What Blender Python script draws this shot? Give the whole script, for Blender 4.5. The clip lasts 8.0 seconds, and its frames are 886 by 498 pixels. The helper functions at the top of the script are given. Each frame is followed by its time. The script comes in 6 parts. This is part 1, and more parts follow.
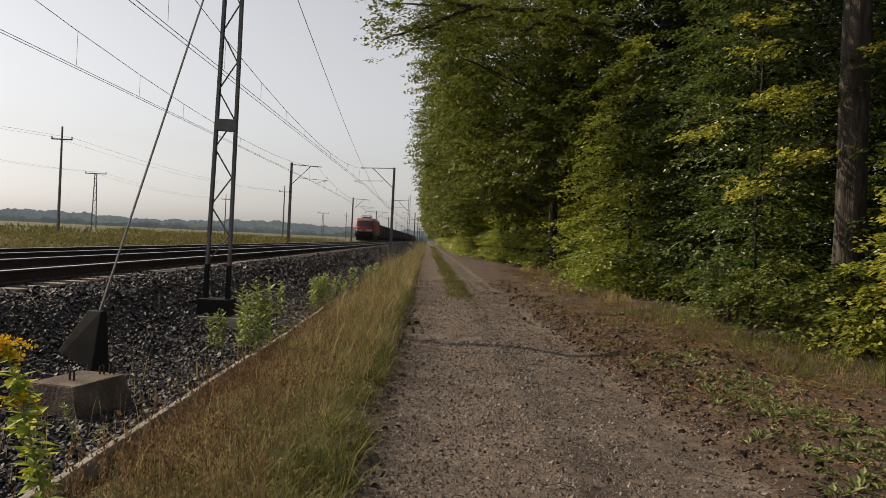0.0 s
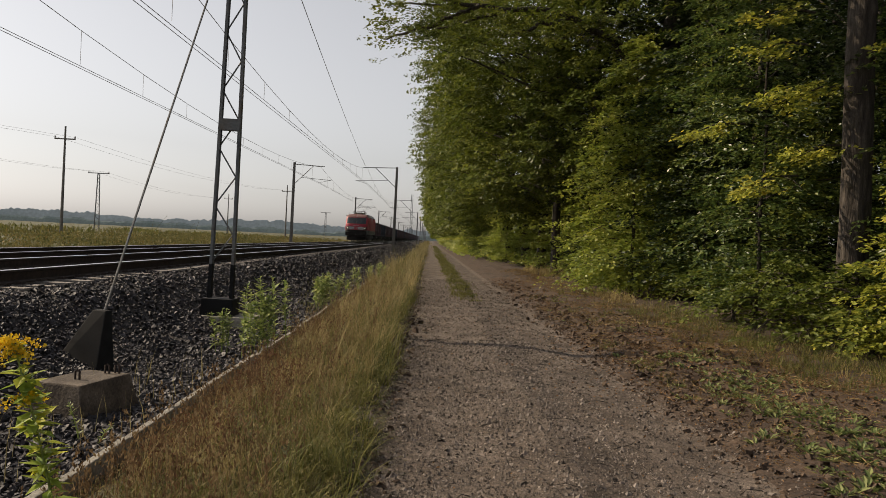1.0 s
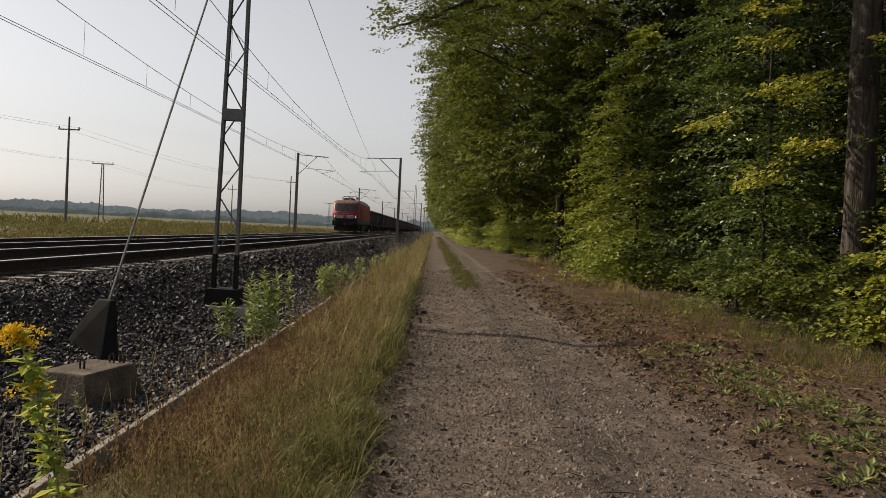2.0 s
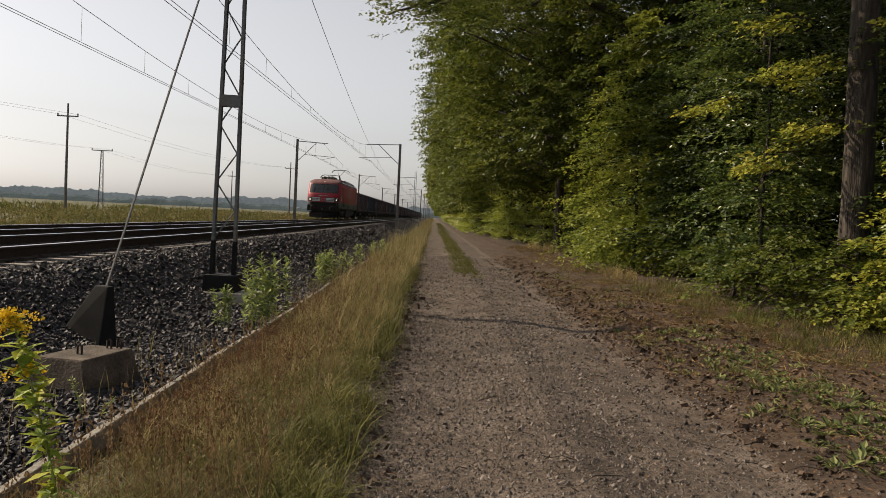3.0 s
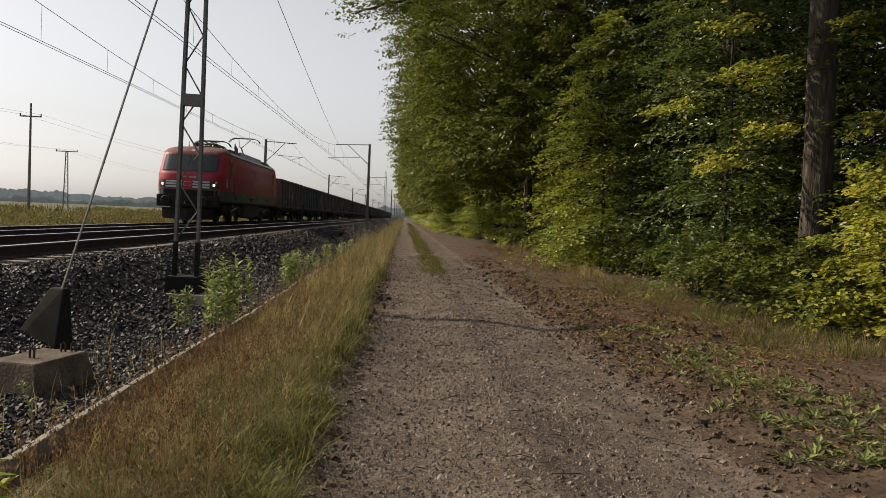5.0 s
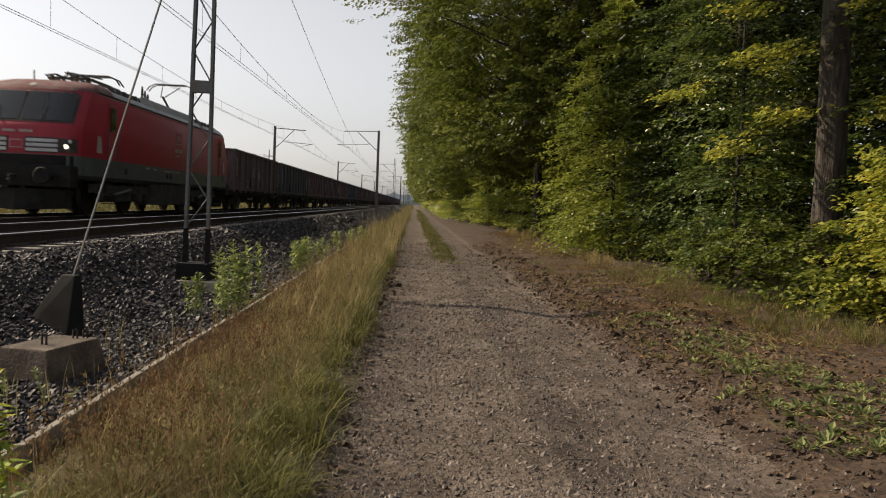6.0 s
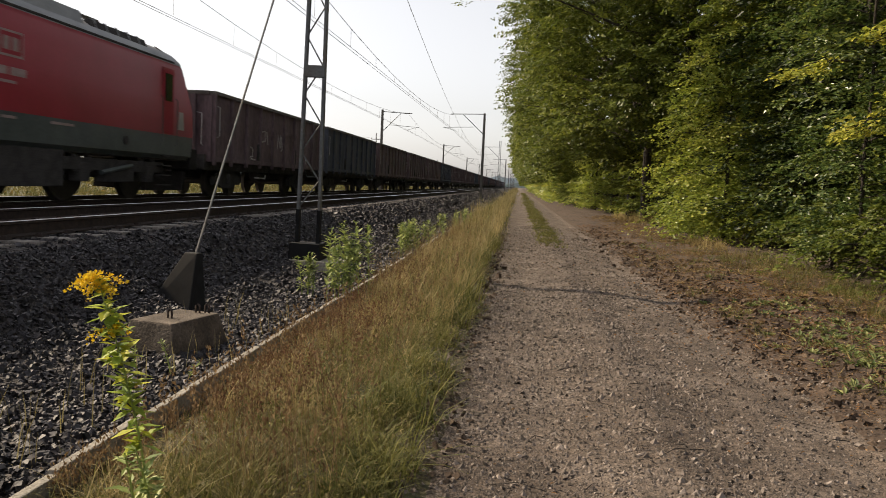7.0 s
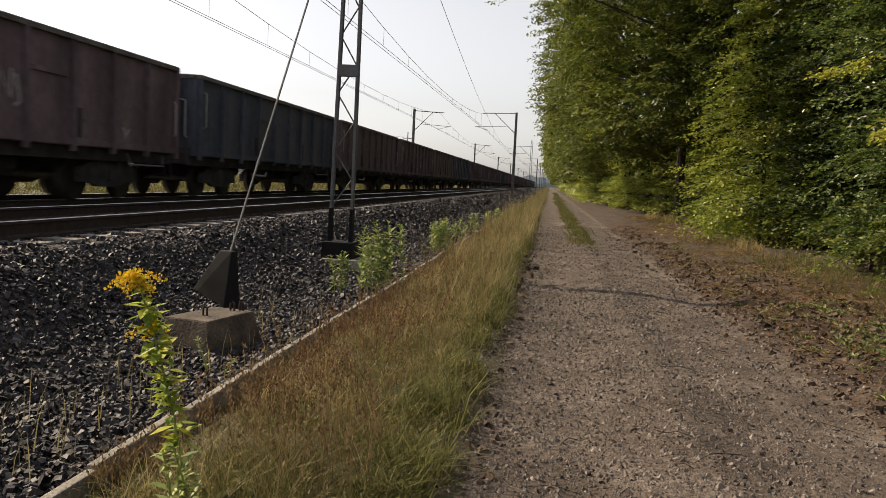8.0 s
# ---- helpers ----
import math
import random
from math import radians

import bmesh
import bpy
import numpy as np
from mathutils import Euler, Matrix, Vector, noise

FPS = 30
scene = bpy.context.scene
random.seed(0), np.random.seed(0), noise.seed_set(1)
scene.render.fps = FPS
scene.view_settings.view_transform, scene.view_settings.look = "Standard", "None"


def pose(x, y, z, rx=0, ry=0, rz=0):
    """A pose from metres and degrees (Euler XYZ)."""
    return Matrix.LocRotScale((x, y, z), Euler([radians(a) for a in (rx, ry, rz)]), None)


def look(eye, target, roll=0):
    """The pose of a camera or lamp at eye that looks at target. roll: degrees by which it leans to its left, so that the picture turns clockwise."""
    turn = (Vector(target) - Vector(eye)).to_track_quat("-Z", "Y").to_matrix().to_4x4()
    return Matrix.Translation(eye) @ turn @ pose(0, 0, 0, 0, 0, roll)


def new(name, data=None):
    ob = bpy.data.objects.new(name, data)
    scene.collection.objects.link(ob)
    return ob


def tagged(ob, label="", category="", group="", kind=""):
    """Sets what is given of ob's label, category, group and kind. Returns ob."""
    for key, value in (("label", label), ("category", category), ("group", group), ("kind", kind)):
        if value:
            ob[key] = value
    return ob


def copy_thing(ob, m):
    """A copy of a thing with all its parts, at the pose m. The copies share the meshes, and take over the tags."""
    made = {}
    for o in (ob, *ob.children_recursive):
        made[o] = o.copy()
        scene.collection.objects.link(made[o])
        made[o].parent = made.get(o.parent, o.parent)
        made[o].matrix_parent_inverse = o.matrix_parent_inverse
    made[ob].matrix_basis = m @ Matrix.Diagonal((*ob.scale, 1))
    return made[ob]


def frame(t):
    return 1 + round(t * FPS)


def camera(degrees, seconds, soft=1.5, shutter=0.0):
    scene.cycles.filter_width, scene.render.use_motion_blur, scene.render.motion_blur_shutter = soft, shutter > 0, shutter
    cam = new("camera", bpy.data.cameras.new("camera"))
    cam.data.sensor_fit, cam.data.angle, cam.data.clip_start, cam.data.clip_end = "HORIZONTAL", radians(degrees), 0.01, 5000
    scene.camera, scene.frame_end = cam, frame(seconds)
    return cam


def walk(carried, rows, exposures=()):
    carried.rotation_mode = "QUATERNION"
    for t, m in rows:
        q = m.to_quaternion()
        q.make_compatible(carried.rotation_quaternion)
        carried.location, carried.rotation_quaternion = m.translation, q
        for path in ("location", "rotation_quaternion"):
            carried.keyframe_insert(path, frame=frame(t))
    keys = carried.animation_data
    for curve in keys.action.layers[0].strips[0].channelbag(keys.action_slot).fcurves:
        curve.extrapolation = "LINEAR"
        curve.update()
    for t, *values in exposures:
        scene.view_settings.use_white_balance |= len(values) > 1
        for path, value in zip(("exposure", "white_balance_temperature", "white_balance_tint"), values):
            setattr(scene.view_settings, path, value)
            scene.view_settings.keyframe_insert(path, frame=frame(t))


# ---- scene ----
cam = camera(56.5, 8.0, soft=0.7, shutter=0.3)
PATH = [
    (0.0, -0.048, -0.003, 1.517, 89.44, -2.79, -1.05),
    (0.5, -0.061, -0.008, 1.515, 89.33, -3.06, -1.06),
    (1.0, -0.071, 0.001, 1.515, 89.41, -2.82, -0.88),
    (2.5, -0.057, -0.011, 1.505, 88.22, -2.88, -0.55),
    (3.0, -0.030, -0.019, 1.504, 87.81, -2.76, -0.61),
    (3.5, 0.018, -0.026, 1.501, 87.71, -2.50, -0.81),
    (4.0, 0.050, -0.027, 1.501, 87.89, -2.43, -1.82),
    (4.5, 0.060, -0.015, 1.502, 87.92, -2.47, -2.63),
    (5.8, 0.066, 0.044, 1.487, 87.69, -2.30, -2.44),
    (6.0, 0.055, 0.037, 1.493, 86.95, -2.35, -1.98),
    (6.5, 0.046, 0.031, 1.486, 86.01, -2.83, 2.22),
    (7.0, 0.017, 0.023, 1.488, 85.46, -2.63, 5.26),
    (7.5, -0.002, 0.028, 1.490, 85.28, -2.49, 6.82),
    (8.0, -0.009, 0.038, 1.490, 85.30, -2.83, 7.41),
]
# seconds, place in metres, turn in degrees: y runs along the railway, z = 0 is the cart track
walk(cam, [(t, pose(*r)) for t, *r in PATH], [(t, e, 6660, 12.3) for t, e in ((0, -0.12), (0.5, -0.09), (1.0, -0.14), (2.5, -0.17), (3.0, -0.08), (4.5, -0.03), (6.0, 0.07), (7.0, 0.40), (7.5, 0.40), (8, 0.26))])

# ---- sky and sun ----
SUN_AZ, SUN_EL = 72.0, 38.0            # degrees to the left of the railway's direction, and above the horizon
world = bpy.data.worlds.new("sky")
scene.world = world
world.use_nodes = True
wn, wl = world.node_tree.nodes, world.node_tree.links
sky = wn.new("ShaderNodeTexSky")
sky.sky_type, sky.sun_disc = "NISHITA", False
sky.sun_elevation, sky.sun_rotation = radians(SUN_EL), radians(-SUN_AZ)
sky.air_density, sky.dust_density, sky.ozone_density = 1.0, 1.6, 0.8
hsv = wn.new("ShaderNodeHueSaturation")
hsv.inputs["Saturation"].default_value = 0.22
wl.new(sky.outputs[0], hsv.inputs["Color"])
wl.new(hsv.outputs[0], wn["Background"].inputs[0])
wn["Background"].inputs[1].default_value = 0.137
sun = new("sun", bpy.data.lights.new("sun", "SUN"))
sun.data.energy, sun.data.angle, sun.data.color = 6.3, radians(0.6), (1.0, 0.84, 0.62)
saz, sel = radians(SUN_AZ), radians(SUN_EL)
SUN_WAY = Vector((-math.sin(saz) * math.cos(sel), math.cos(saz) * math.cos(sel), math.sin(sel)))
sun.matrix_world = look(SUN_WAY * 50, (0, 0, 0))

# ---- materials ----


def material(name, colours, scale=4.0, rough=0.8, metal=0.0, bump=0.0, bump_scale=40.0, fine=0.0, island=0.0, per_object=0.0,
             translucent=0.0, emit=0.0, spec=0.4, stretch=(1, 1, 1), detail=6.0, speckle=None):
    """A worn surface: colours blended by a coarse noise, darkened by a fine one, varied by island or object."""
    m = bpy.data.materials.new(name)
    m.use_nodes = True
    n, l = m.node_tree.nodes, m.node_tree.links
    b = n["Principled BSDF"]
    b.inputs["Roughness"].default_value, b.inputs["Metallic"].default_value = rough, metal
    b.inputs["Specular IOR Level"].default_value = spec
    co = n.new("ShaderNodeTexCoord")
    mp = n.new("ShaderNodeMapping")
    mp.inputs["Scale"].default_value = stretch
    l.new(co.outputs["Object"], mp.inputs[0])
    tex = n.new("ShaderNodeTexNoise")
    tex.inputs["Scale"].default_value, tex.inputs["Detail"].default_value = scale, detail
    l.new(mp.outputs[0], tex.inputs["Vector"])
    ramp = n.new("ShaderNodeValToRGB")
    el = ramp.color_ramp.elements
    while len(el) < len(colours):
        el.new(0.5)
    for i, c in enumerate(colours):
        el[i].position = 0.3 + 0.4 * i / max(1, len(colours) - 1)
        el[i].color = (*c, 1)
    fac = tex.outputs["Fac"]
    if island or per_object:
        src = n.new("ShaderNodeNewGeometry").outputs["Random Per Island"] if island else n.new("ShaderNodeObjectInfo").outputs["Random"]
        mx = n.new("ShaderNodeMix")
        mx.inputs[0].default_value = island or per_object
        l.new(fac, mx.inputs[2])
        mr = n.new("ShaderNodeMapRange")
        mr.inputs[3].default_value, mr.inputs[4].default_value = 0.25, 0.75
        l.new(src, mr.inputs[0])
        l.new(mr.outputs[0], mx.inputs[3])
        fac = mx.outputs[0]
    l.new(fac, ramp.inputs[0])
    col = ramp.outputs[0]
    if fine:
        t2 = n.new("ShaderNodeTexNoise")
        t2.inputs["Scale"].default_value, t2.inputs["Detail"].default_value = scale * 12, 4
        l.new(mp.outputs[0], t2.inputs["Vector"])
        mr2 = n.new("ShaderNodeMapRange")
        mr2.inputs[1].default_value, mr2.inputs[2].default_value = 0.3, 0.7
        mr2.inputs[3].default_value, mr2.inputs[4].default_value = 1 - fine, 1 + fine
        l.new(t2.outputs["Fac"], mr2.inputs[0])
        mul = n.new("ShaderNodeMix")
        mul.data_type, mul.blend_type = "RGBA", "MULTIPLY"
        mul.inputs[0].default_value = 1
        l.new(col, mul.inputs[6])
        l.new(mr2.outputs[0], mul.inputs[7])
        col = mul.outputs[2]
    relief = None
    if speckle:
        vor = n.new("ShaderNodeTexVoronoi")
        vor.inputs["Scale"].default_value = speckle[0]
        l.new(mp.outputs[0], vor.inputs["Vector"])
        bw = n.new("ShaderNodeRGBToBW")
        l.new(vor.outputs["Color"], bw.inputs[0])
        mr3 = n.new("ShaderNodeMapRange")
        mr3.inputs[1].default_value, mr3.inputs[2].default_value = 0.15, 0.85
        mr3.inputs[3].default_value, mr3.inputs[4].default_value = 1 - speckle[1], 1 + speckle[1]
        l.new(bw.outputs[0], mr3.inputs[0])
        mul3 = n.new("ShaderNodeMix")
        mul3.data_type, mul3.blend_type = "RGBA", "MULTIPLY"
        mul3.inputs[0].default_value = 1
        l.new(col, mul3.inputs[6])
        l.new(mr3.outputs[0], mul3.inputs[7])
        col = mul3.outputs[2]
        relief = n.new("ShaderNodeBump")
        relief.invert = True
        relief.inputs["Strength"].default_value, relief.inputs["Distance"].default_value = 1.0, 0.6 / speckle[0]
        l.new(vor.outputs["Distance"], relief.inputs["Height"])
    l.new(col, b.inputs["Base Color"])
    if bump:
        t3 = n.new("ShaderNodeTexNoise")
        t3.inputs["Scale"].default_value, t3.inputs["Detail"].default_value = bump_scale, 5
        l.new(mp.outputs[0], t3.inputs["Vector"])
        bp = n.new("ShaderNodeBump")
        bp.inputs["Strength"].default_value, bp.inputs["Distance"].default_value = bump, 0.03
        l.new(t3.outputs["Fac"], bp.inputs["Height"])
        if relief:
            l.new(relief.outputs[0], bp.inputs["Normal"])
        l.new(bp.outputs[0], b.inputs["Normal"])
    if translucent:
        tr = n.new("ShaderNodeBsdfTranslucent")
        l.new(col, tr.inputs[0])
        ms = n.new("ShaderNodeMixShader")
        ms.inputs[0].default_value = translucent
        l.new(b.outputs[0], ms.inputs[1])
        l.new(tr.outputs[0], ms.inputs[2])
        l.new(ms.outputs[0], n["Material Output"].inputs[0])
    if emit:
        l.new(col, b.inputs["Emission Color"])
        b.inputs["Emission Strength"].default_value = emit
    return m


M_GRAVEL = material("gravel_track", [(0.043, 0.031, 0.0225), (0.081, 0.0615, 0.047), (0.123, 0.0985, 0.080)], 1.3, 0.95, bump=0.8, bump_scale=30, fine=0.4, speckle=(95, 0.38))
M_SOIL = material("turned_soil", [(0.0257, 0.0156, 0.0101), (0.0473, 0.0305, 0.0195), (0.069, 0.0453, 0.0289)], 1.6, 0.95, bump=1.0, bump_scale=18, fine=0.4)
M_VERGE = material("verge_soil", [(0.0378, 0.0315, 0.0147), (0.063, 0.0504, 0.0231), (0.042, 0.0462, 0.0168)], 1.8, 0.95, bump=1.0, bump_scale=30, fine=0.4)
M_FIELD = material("meadow", [(0.0383, 0.045, 0.0158), (0.063, 0.0608, 0.0225), (0.0855, 0.0742, 0.0315)], 0.12, 0.95, bump=0.6, bump_scale=4, fine=0.35)
M_BED = material("ballast_bed", [(0.0144, 0.012, 0.0108), (0.0336, 0.0276, 0.024), (0.06, 0.0504, 0.0444)], 9, 0.8, bump=1.0, bump_scale=26, fine=0.5, speckle=(28, 0.6))
M_STONE = material("ballast_stone", [(0.0085, 0.0078, 0.009), (0.0155, 0.0142, 0.016), (0.026, 0.024, 0.027), (0.048, 0.045, 0.050), (0.024, 0.018, 0.018)], 3, 0.6, fine=0.35, island=0.8, spec=0.35)
M_PEBBLE = material("pebble", [(0.034, 0.027, 0.021), (0.084, 0.068, 0.055), (0.134, 0.110, 0.092), (0.22, 0.185, 0.158)], 5, 0.85, fine=0.25, island=0.85)
M_CLOD = material("soil_clod", [(0.035, 0.0231, 0.0154), (0.077, 0.0525, 0.035), (0.119, 0.084, 0.056)], 6, 0.95, fine=0.35, island=0.6)
M_CONCRETE = material("weathered_concrete", [(0.128, 0.116, 0.096), (0.216, 0.2, 0.168), (0.296, 0.276, 0.24)], 3.5, 0.9, bump=0.4, bump_scale=60, fine=0.25)
M_SLEEPER = material("sleeper_concrete", [(0.136, 0.119, 0.1062), (0.2295, 0.2082, 0.187)], 5, 0.9, bump=0.4, bump_scale=50, fine=0.3, per_object=0.4)
M_RUST = material("rail_rust", [(0.018, 0.013, 0.011), (0.045, 0.029, 0.022)], 14, 0.85, fine=0.3)
M_RAILTOP = material("worn_rail_head", [(0.50, 0.48, 0.47), (0.62, 0.60, 0.58)], 3, 0.28, metal=1.0, stretch=(8, 0.4, 8))
# brown concrete, darkened overall to stand for shade on the block's front
M_BLOCK = material("dirty_brown_concrete", [(0.0332, 0.0253, 0.0186), (0.0665, 0.0519, 0.0386), (0.1263, 0.103, 0.0798)], 4, 0.9, bump=0.5, bump_scale=45, fine=0.35)
M_STEEL = material("grey_painted_steel", [(0.085, 0.09, 0.092), (0.13, 0.135, 0.137), (0.11, 0.095, 0.08)], 2.5, 0.6, fine=0.2, metal=0.2)
M_TAR = material("black_tar_paint", [(0.006, 0.0062, 0.0065), (0.012, 0.0122, 0.0128)], 5, 0.8, fine=0.2, spec=0.2)
M_POST = material("concrete_pole", [(0.10, 0.095, 0.088), (0.16, 0.15, 0.14)], 1.5, 0.85, fine=0.2)
M_WIRE = material("wire", [(0.16, 0.15, 0.14), (0.25, 0.23, 0.21)], 2, 0.5, metal=0.6)
M_PORCELAIN = material("brown_porcelain", [(0.06, 0.03, 0.02), (0.09, 0.05, 0.03)], 5, 0.25)
M_RED = material("red_paint", [(0.245, 0.0125, 0.026), (0.30, 0.0175, 0.036)], 1.1, 0.5, fine=0.06, spec=0.4)
M_SKIRT = material("grey_green_paint", [(0.050, 0.064, 0.064), (0.085, 0.102, 0.100)], 1.5, 0.55, fine=0.2)
M_ROOF = material("roof_grey", [(0.17, 0.18, 0.19), (0.26, 0.27, 0.28)], 1.4, 0.5, fine=0.15)
M_DARK = material("running_gear", [(0.032, 0.031, 0.031), (0.070, 0.065, 0.063)], 4, 0.85, fine=0.4, spec=0.15)
M_GRIME = material("black_grimy_metal", [(0.008, 0.0075, 0.0072), (0.020, 0.018, 0.017)], 4, 0.8, fine=0.4, spec=0.2)
M_WHEEL = material("wheel_steel", [(0.035, 0.03, 0.027), (0.07, 0.06, 0.052)], 6, 0.55, metal=0.5, fine=0.3)
M_GLASS = material("dark_cab_glass", [(0.010, 0.012, 0.014), (0.018, 0.021, 0.024)], 1, 0.06, spec=0.7)
M_SILVER = material("silver_trim", [(0.30, 0.30, 0.30), (0.42, 0.42, 0.42)], 3, 0.45, metal=0.4)
M_WHITE = material("white_lettering", [(0.26, 0.19, 0.18), (0.36, 0.29, 0.28)], 9, 0.7)
M_LAMP = material("lit_headlamp", [(1.0, 0.86, 0.62), (1.0, 0.9, 0.7)], 1, 0.3, emit=1.3)
M_COPPER = material("roof_gear", [(0.04, 0.035, 0.03), (0.08, 0.07, 0.06)], 5, 0.5, metal=0.5)
WAGON_PAINTS = [
    material("brown_wagon_paint", [(0.0681, 0.0462, 0.0529), (0.1197, 0.0841, 0.0926), (0.1700, 0.1259, 0.1371)], 1.3, 0.75, fine=0.3, bump=0.15, bump_scale=12, stretch=(1, 1, 0.35)),
    material("blue_black_wagon_paint", [(0.0322, 0.0379, 0.0552), (0.0598, 0.0690, 0.0920), (0.1127, 0.1012, 0.1035)], 1.3, 0.7, fine=0.3, bump=0.15, bump_scale=12, stretch=(1, 1, 0.35)),
    material("rust_red_wagon_paint", [(0.0747, 0.0504, 0.0545), (0.1291, 0.0896, 0.0926), (0.1157, 0.0980, 0.1090)], 1.5, 0.75, fine=0.3, bump=0.15, bump_scale=12, stretch=(1, 1, 0.35))]
M_RIM = material("coal_dust_rim", [(0.07, 0.06, 0.054), (0.13, 0.115, 0.10)], 3, 0.85, fine=0.3)
M_BARK = material("oak_bark", [(0.016, 0.012, 0.009), (0.040, 0.032, 0.025), (0.075, 0.062, 0.050)], 5, 0.9, bump=1.0, bump_scale=14, fine=0.4, stretch=(3, 3, 0.5))
M_LEAF = material("oak_leaves", [(0.036, 0.056, 0.009), (0.092, 0.116, 0.018), (0.20, 0.208, 0.034)], 0.45, 0.48, island=0.5, translucent=0.38, spec=0.25)
# hornbeam leaves twice: sunlight lifted into the first colour, shade put into the second
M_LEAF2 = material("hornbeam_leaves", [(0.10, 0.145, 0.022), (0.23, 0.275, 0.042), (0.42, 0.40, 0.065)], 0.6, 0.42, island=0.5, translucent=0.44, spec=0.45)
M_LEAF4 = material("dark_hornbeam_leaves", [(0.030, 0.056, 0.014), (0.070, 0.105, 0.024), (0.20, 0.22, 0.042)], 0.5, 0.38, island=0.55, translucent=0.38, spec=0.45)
# turning yellow leaves, brightened further to stand for sun on the sprays
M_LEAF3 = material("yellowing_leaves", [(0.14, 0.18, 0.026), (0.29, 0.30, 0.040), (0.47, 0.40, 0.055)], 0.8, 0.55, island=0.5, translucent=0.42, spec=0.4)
# near-black green: the wood's inner shade is put into this leaf colour
M_SHADELEAF = material("deep_forest_leaves", [(0.008, 0.0159, 0.0044), (0.0155, 0.0265, 0.0062), (0.0243, 0.0354, 0.008)], 0.4, 0.55, island=0.5, translucent=0.25, spec=0.25)
M_DRYGRASS = material("dry_grass", [(0.065, 0.052, 0.023), (0.155, 0.130, 0.054), (0.26, 0.225, 0.105), (0.36, 0.29, 0.13)], 1.2, 0.7, island=0.5, translucent=0.35, spec=0.3)
M_STRAW = material("bleached_straw", [(0.16, 0.12, 0.05), (0.30, 0.235, 0.10), (0.46, 0.37, 0.17)], 2.0, 0.7, island=0.6, translucent=0.3, spec=0.3)
M_SORREL = material("red_brown_dead_stems", [(0.060, 0.028, 0.016), (0.13, 0.062, 0.034), (0.22, 0.115, 0.062)], 2.0, 0.85, island=0.7, translucent=0.2, spec=0.2)
M_CLIPPING = material("dead_cut_grass", [(0.080, 0.052, 0.024), (0.17, 0.115, 0.052), (0.30, 0.22, 0.10)], 1.2, 0.85, island=0.6, translucent=0.2, spec=0.2)
M_SEED = material("brown_seed_heads", [(0.085, 0.052, 0.028), (0.16, 0.10, 0.05), (0.27, 0.19, 0.10)], 1.5, 0.85, island=0.85, translucent=0.25, spec=0.2)
M_GREENGRASS = material("green_grass", [(0.046, 0.055, 0.014), (0.105, 0.110, 0.028), (0.20, 0.178, 0.055)], 0.9, 0.65, island=0.7, translucent=0.35, spec=0.2)
M_WEED = material("weed_leaves", [(0.10, 0.150, 0.045), (0.24, 0.300, 0.085), (0.42, 0.440, 0.16)], 3, 0.5, island=0.8, translucent=0.35, spec=0.3)
M_SOILWEED = material("soil_weed_leaves", [(0.057, 0.0855, 0.0266), (0.133, 0.1672, 0.0532), (0.285, 0.2945, 0.114)], 3, 0.5, island=0.8, translucent=0.3, spec=0.25)
M_YELLOW = material("goldenrod_bloom", [(0.55, 0.36, 0.012), (0.75, 0.52, 0.03)], 20, 0.7, island=0.5, translucent=0.3)
M_LITTER = material("dead_leaves", [(0.0784, 0.0392, 0.0160), (0.1569, 0.082, 0.0320), (0.2275, 0.1355, 0.0578)], 2, 0.85, island=0.6, translucent=0.15)
# far woods: the air's haze is painted into these two pale colours
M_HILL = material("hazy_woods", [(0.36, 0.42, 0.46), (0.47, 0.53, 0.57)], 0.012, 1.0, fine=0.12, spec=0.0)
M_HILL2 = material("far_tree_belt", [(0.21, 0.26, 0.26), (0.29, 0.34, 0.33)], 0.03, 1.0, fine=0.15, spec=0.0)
M_CROP = material("field_growth", [(0.05, 0.065, 0.02), (0.10, 0.10, 0.035), (0.17, 0.145, 0.055), (0.22, 0.15, 0.05)], 0.25, 0.8, island=0.45, translucent=0.3, spec=0.2)
M_GOLDLEAF = material("goldenrod_leaves", [(0.135, 0.216, 0.0405), (0.297, 0.3645, 0.054), (0.567, 0.513, 0.0405)], 6, 0.5, island=0.6, translucent=0.4, spec=0.3)
M_GRAFFITI = material("faded_chalk_paint", [(0.22, 0.20, 0.19), (0.42, 0.40, 0.38)], 12, 0.85, fine=0.3)

# ---- mesh tools ----


